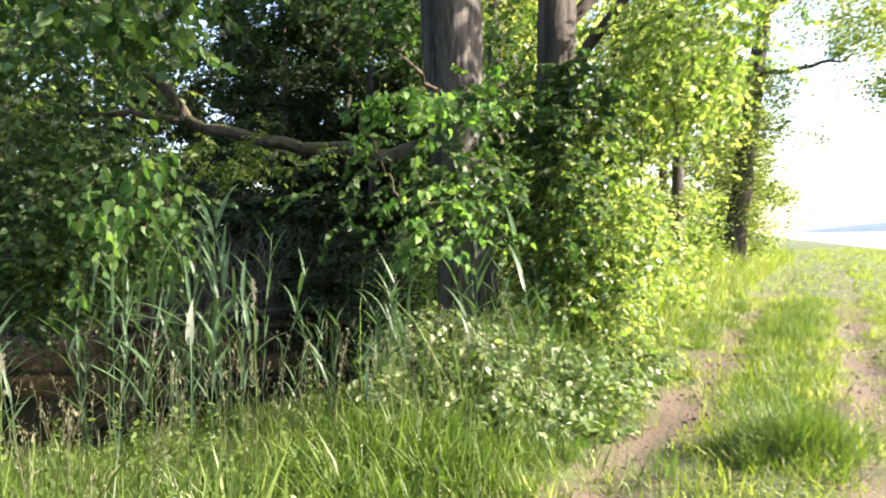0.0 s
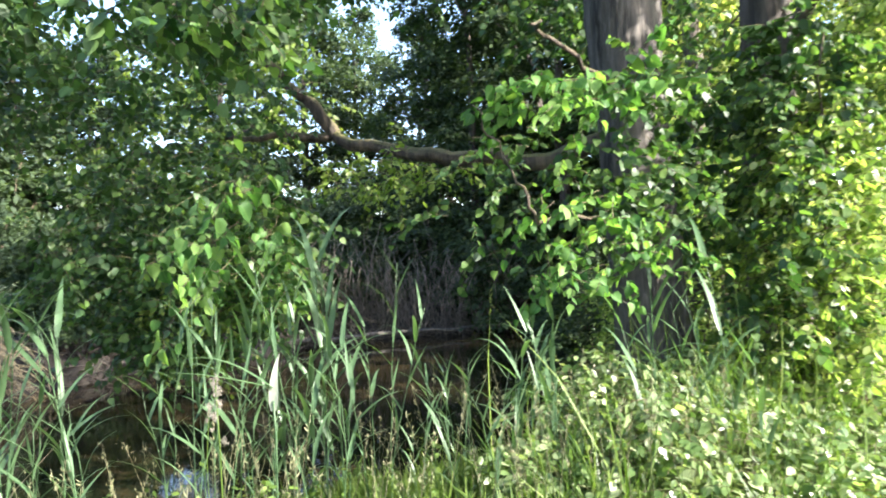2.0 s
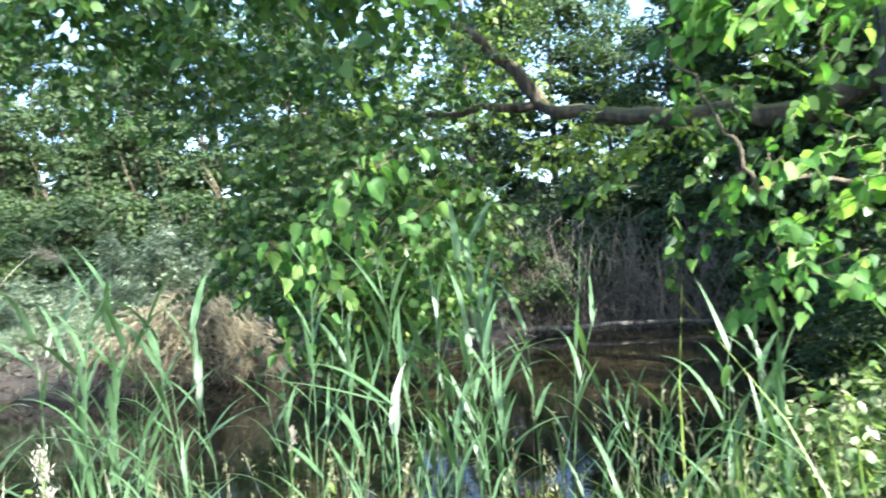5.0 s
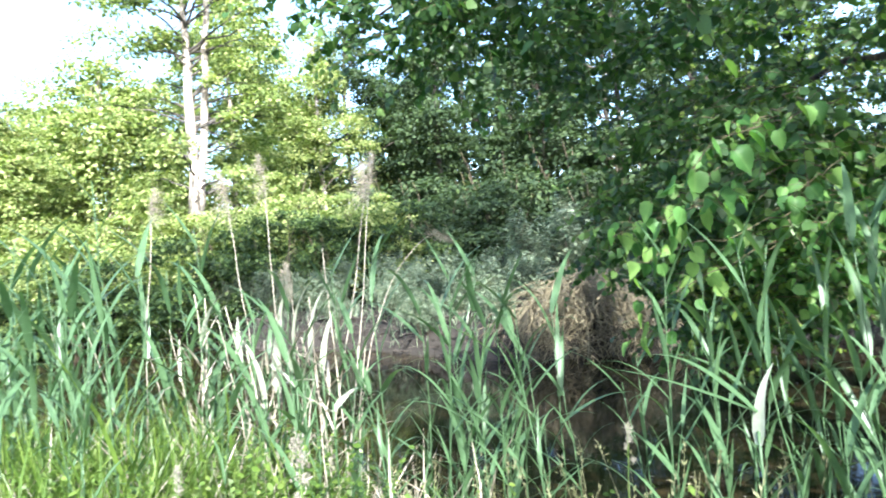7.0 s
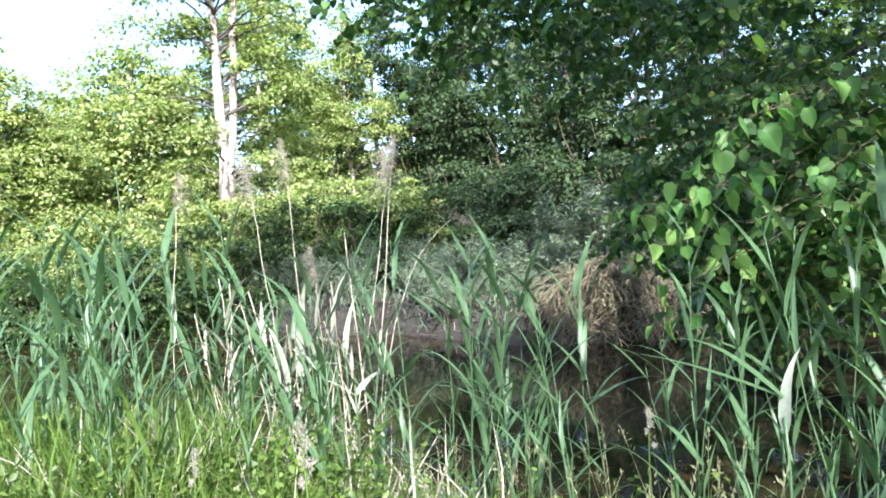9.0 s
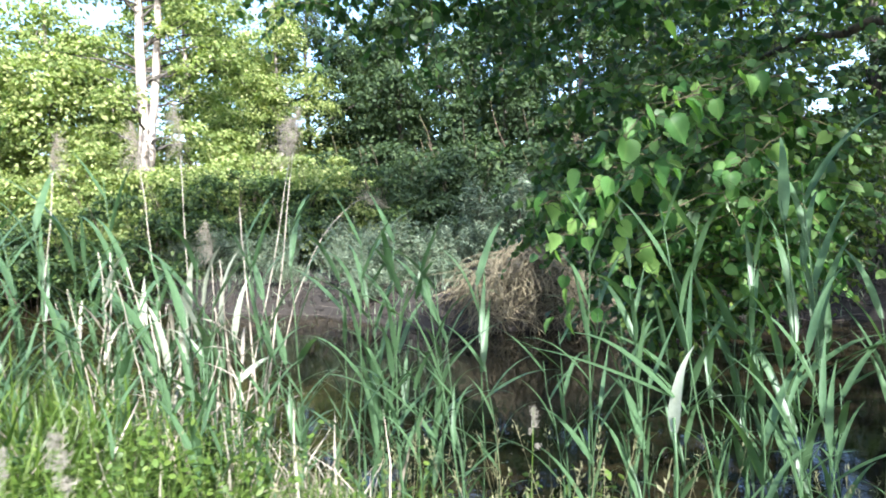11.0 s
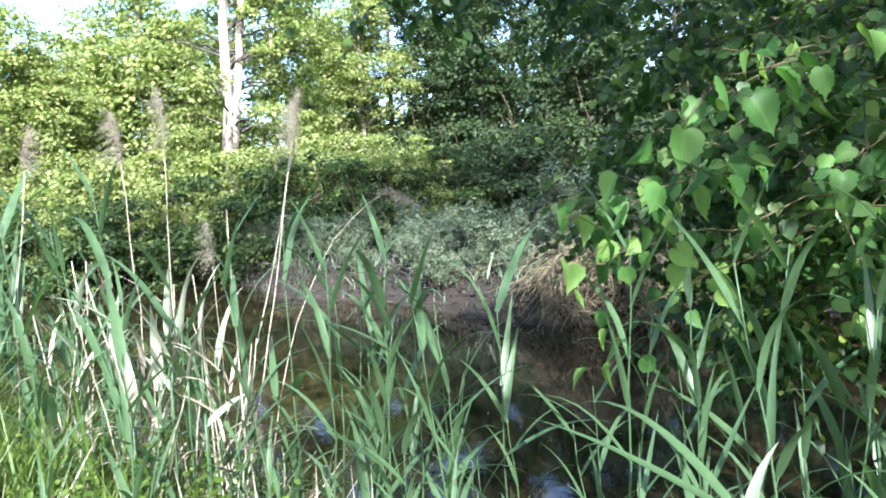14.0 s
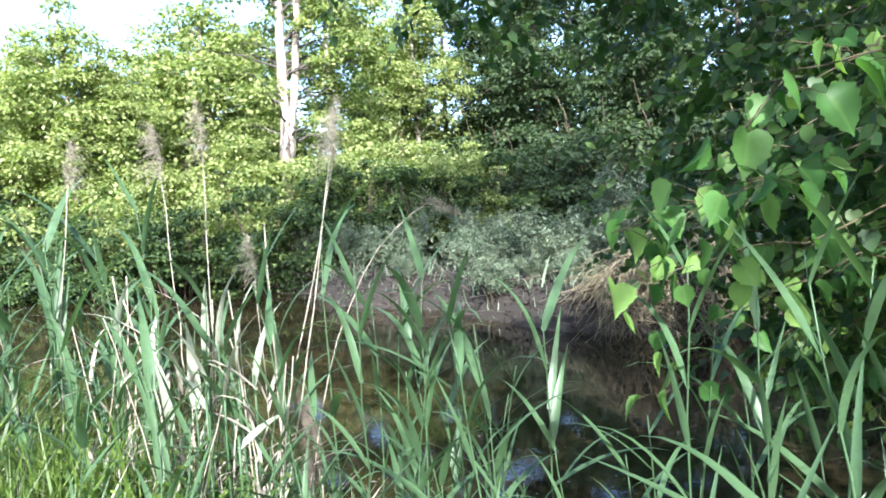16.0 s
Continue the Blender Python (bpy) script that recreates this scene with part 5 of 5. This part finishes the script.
for k in range(640):
    x, y = rng.uniform(-4.8, -0.4), rng.uniform(-2.5, 5.5)
    if x < near_shore(y) + 0.1 or x > left_rut(np.array(y)) - 0.7 or (x + 0.9) ** 2 + (y - 3.0) ** 2 < 0.5:
        continue
    z = float(ground_z(x, y))
    hgt = rng.uniform(0.55, 0.95) * np.interp(x, [-4.0, -1.5], [0.6, 1.0])
    tip = np.array([x + rng.normal() * 0.12, y + rng.normal() * 0.12, z + hgt])
    pts = curve((x, y, z), tip, (0, 0, 0.02), 5)
    g.tube(pts, np.linspace(0.0022, 0.0012, 5), 3)
    m = 12
    s = rng.uniform(0.76, 1.0, m)[:, None]
    g.place(LANCE, pts[0] * (1 - s) + tip * s + rng.normal(size=(m, 3)) * 0.008, rng.normal(size=(m, 3)) * 0.5 + (0, 0, 1), rng.normal(size=(m, 3)), 0.028)
tagged(new("seed_stalks", g.mesh("seed_stalks", SEED_GREEN)), "slender grass stalks with loose pale seed heads", "grass", kind="stuff")


# ---- single plants that stand out ----
def cocksfoot(x, y, top, lean):
    root = thing("cocksfoot_stalk", "grass stalk with cream one-sided fluffy flower clusters", "grass stalk", "cocksfoot stalks", at=(x, y, float(ground_z(x, y))))
    hgt = top - float(ground_z(x, y))
    g = Geo()
    pts = curve((0, 0, -0.05), (lean[0], lean[1], hgt), (0, 0, 0), 8, 0.004)
    g.tube(pts, np.linspace(0.003, 0.0016, 8), 5)
    part("stem", g, GRASS, root)
    for s, off, size in ((1.0, 0.0, 0.012), (0.98, 0.003, 0.013), (0.955, 0.006, 0.011), (0.93, -0.008, 0.008), (0.88, 0.014, 0.008)):
        g = Geo()
        c = pts[0] * (1 - s) + pts[-1] * s + np.array([0.3 * off, off, -0.01])
        m = 80
        g.place(LANCE, c + rng.normal(size=(m, 3)) * (0.3, 0.42, 0.55) * np.array(size), rng.normal(size=(m, 3)) * 0.5 + (0, 0, 0.9), rng.normal(size=(m, 3)), 0.010)
        part("flower_head", g, SEED, root)
    return root


cocksfoot(-1.42, 2.55, 1.24, (0.02, -0.03))
cocksfoot(-2.15, 2.05, 1.0, (-0.04, 0.05))
cocksfoot(-2.6, 3.45, 0.9, (0.05, 0.02))


def single_reed(name, label, base, tip, bow, r, mat, plume=None, plume_turn=(0, 0, 0), group="dry reeds"):
    root = thing(name, label, "reed", group, at=base)
    g = Geo()
    pts = curve((0, 0, 0), np.array(tip) - np.array(base), bow, 12, 0.003)
    g.tube(pts, np.linspace(r, r * 0.5, 12), 6)
    part("stem", g, mat, root)
    if plume is not None:
        ob = new("plume", PLUMES[plume])
        ob.parent = root
        ob.matrix_basis = Matrix.LocRotScale(pts[-1], Euler(plume_turn), (1, 1, 1))
    return root


single_reed("dry_reed", "bent dry reed with a nodding brown plume", (-4.55, 2.45, -0.1), (-5.15, 3.08, 1.66), (0.05, -0.12, 0.30), 0.0036, DRY_REED, 1, (-2.0, 0.2, 0.3))
single_reed("dry_reed", "snapped dry reed stalk without a plume", (-4.30, 2.45, -0.1), (-4.52, 2.36, 1.60), (0, 0, 0), 0.0062, DRY_REED)
single_reed("dry_reed", "tall leaning dry reed with a feathery plume", (-4.25, 2.35, -0.1), (-4.66, 2.66, 1.92), (0, 0.02, 0), 0.0046, DRY_REED, 0, (-0.2, 0.2, 0.5))
single_reed("dry_reed", "tall leaning dry reed with a feathery plume", (-4.40, 2.20, -0.1), (-4.85, 2.62, 1.86), (0, 0.02, 0), 0.0046, DRY_REED, 2, (-0.2, 0.2, 1.2))
single_reed("dry_reed", "tall straight dry reed with a feathery plume", (-4.42, 2.10, -0.1), (-4.70, 2.02, 1.92), (0, 0, 0), 0.004, DRY_REED, 2, (0, 0.1, 0.8))
single_reed("dry_reed", "tall straight dry reed with a feathery plume", (-4.45, 2.02, -0.1), (-4.75, 1.78, 1.85), (0, 0, 0), 0.004, DRY_REED, 0, (0, 0.1, 1.8))
# bundles of bleached upright stalks with dry leaves
DRY_BLADES = [blade(l, w, a, n=7).mesh("leaf", DRY_REED) for l, w, a in ((0.40, 0.020, 1.3), (0.34, 0.016, 0.5), (0.46, 0.018, 2.2))]
for cx, cy, n in ((-4.36, 2.02, 13), (-4.42, 2.34, 7), (-4.55, 1.55, 6)):
    for k in range(n):
        x, y = cx + rng.normal() * 0.09, cy + rng.normal() * 0.07
        z = float(ground_z(x, y))
        top = z + rng.uniform(0.55, 1.55)
        root = single_reed("dry_reed", "bleached dry reed stalk with withered leaves", (x, y, z - 0.05), (x + rng.normal() * 0.16, y + rng.normal() * 0.16, top), rng.normal(size=3) * 0.02, rng.uniform(0.0035, 0.007), DRY_REED)
        for j in range(3):
            ob = new("leaf", DRY_BLADES[int(rng.integers(3))])
            ob.parent = root
            ob.matrix_basis = Matrix.LocRotScale((0, 0, (top - z) * rng.uniform(0.35, 0.95)), Euler((0, rng.uniform(-0.3, 0.5), rng.uniform(0, 6.28))), None)
# a pale broken leaf, then leaves whitened to paint a sunlit patch
for base, turn, s, w in (((-2.68, 4.00, 0.74), (0, -0.55, 1.9), 0.75, 1.7), ((-3.9, 2.4, 0.75), (0, 0.5, 2.6), 0.8, 1.3), ((-4.1, 2.2, 0.85), (0, 0.3, 4.0), 0.8, 1.2), ((-4.35, 2.17, 1.05), (0, -0.5, 1.2), 1.0, 1.3), ((-4.3, 2.27, 0.95), (0, -0.6, 2.2), 1.1, 1.5), ((-4.45, 2.07, 1.00), (0, -0.45, 0.5), 1.0, 1.3), ((-4.2, 1.97, 1.10), (0, 0.2, 5.0), 0.9, 1.1), ((-4.5, 1.62, 1.10), (0, -0.2, 0.9), 0.9, 1.2), ((-4.25, 2.22, 0.85), (0, -0.4, 1.5), 1.1, 1.6), ((-4.3, 2.07, 0.80), (0, -0.5, 0.3), 1.1, 1.6), ((-4.2, 2.17, 0.92), (0, -0.3, 5.6), 1.0, 1.4), ((-4.35, 2.32, 0.88), (0, -0.35, 2.7), 1.0, 1.4), ((-4.15, 2.02, 0.75), (0, -0.5, 4.2), 1.1, 1.5), ((-4.3, 1.87, 0.90), (0, -0.3, 3.3), 1.0, 1.3)):
    root = thing("bleached_reed", "reed with a pale broken leaf, sunlight put into its white", "reed", "green reeds", at=(base[0], base[1], float(ground_z(base[0], base[1]))))
    g = Geo()
    g.tube(curve((0, 0, -0.1), (0, 0, base[2] - root.location.z + 0.05), (0, 0, 0), 6, 0.004), 0.0055, 6)
    part("stem", g, REED, root)
    ob = part("leaf", blade(0.42, 0.045, 0.9, n=9), PALE_LIT, root, "pale leaf whitened with painted sunlight")
    ob.matrix_basis = Matrix.LocRotScale((0, 0, base[2] - root.location.z), Euler(turn), (s, s * (w if base[0] > -4.0 else 0.68 * w), s))
    if base[0] > -3.0:          # two long green leaves reach out over the water
        for pitch, swing, arch in ((0.62, 3.98, 0.3), (0.30, 3.70, 1.3)):
            ob = part("leaf", blade(0.60, 0.036, arch, n=10), REED, root)
            ob.matrix_basis = Matrix.LocRotScale((0, 0, base[2] - root.location.z + 0.12), Euler((0, pitch, swing)), None)
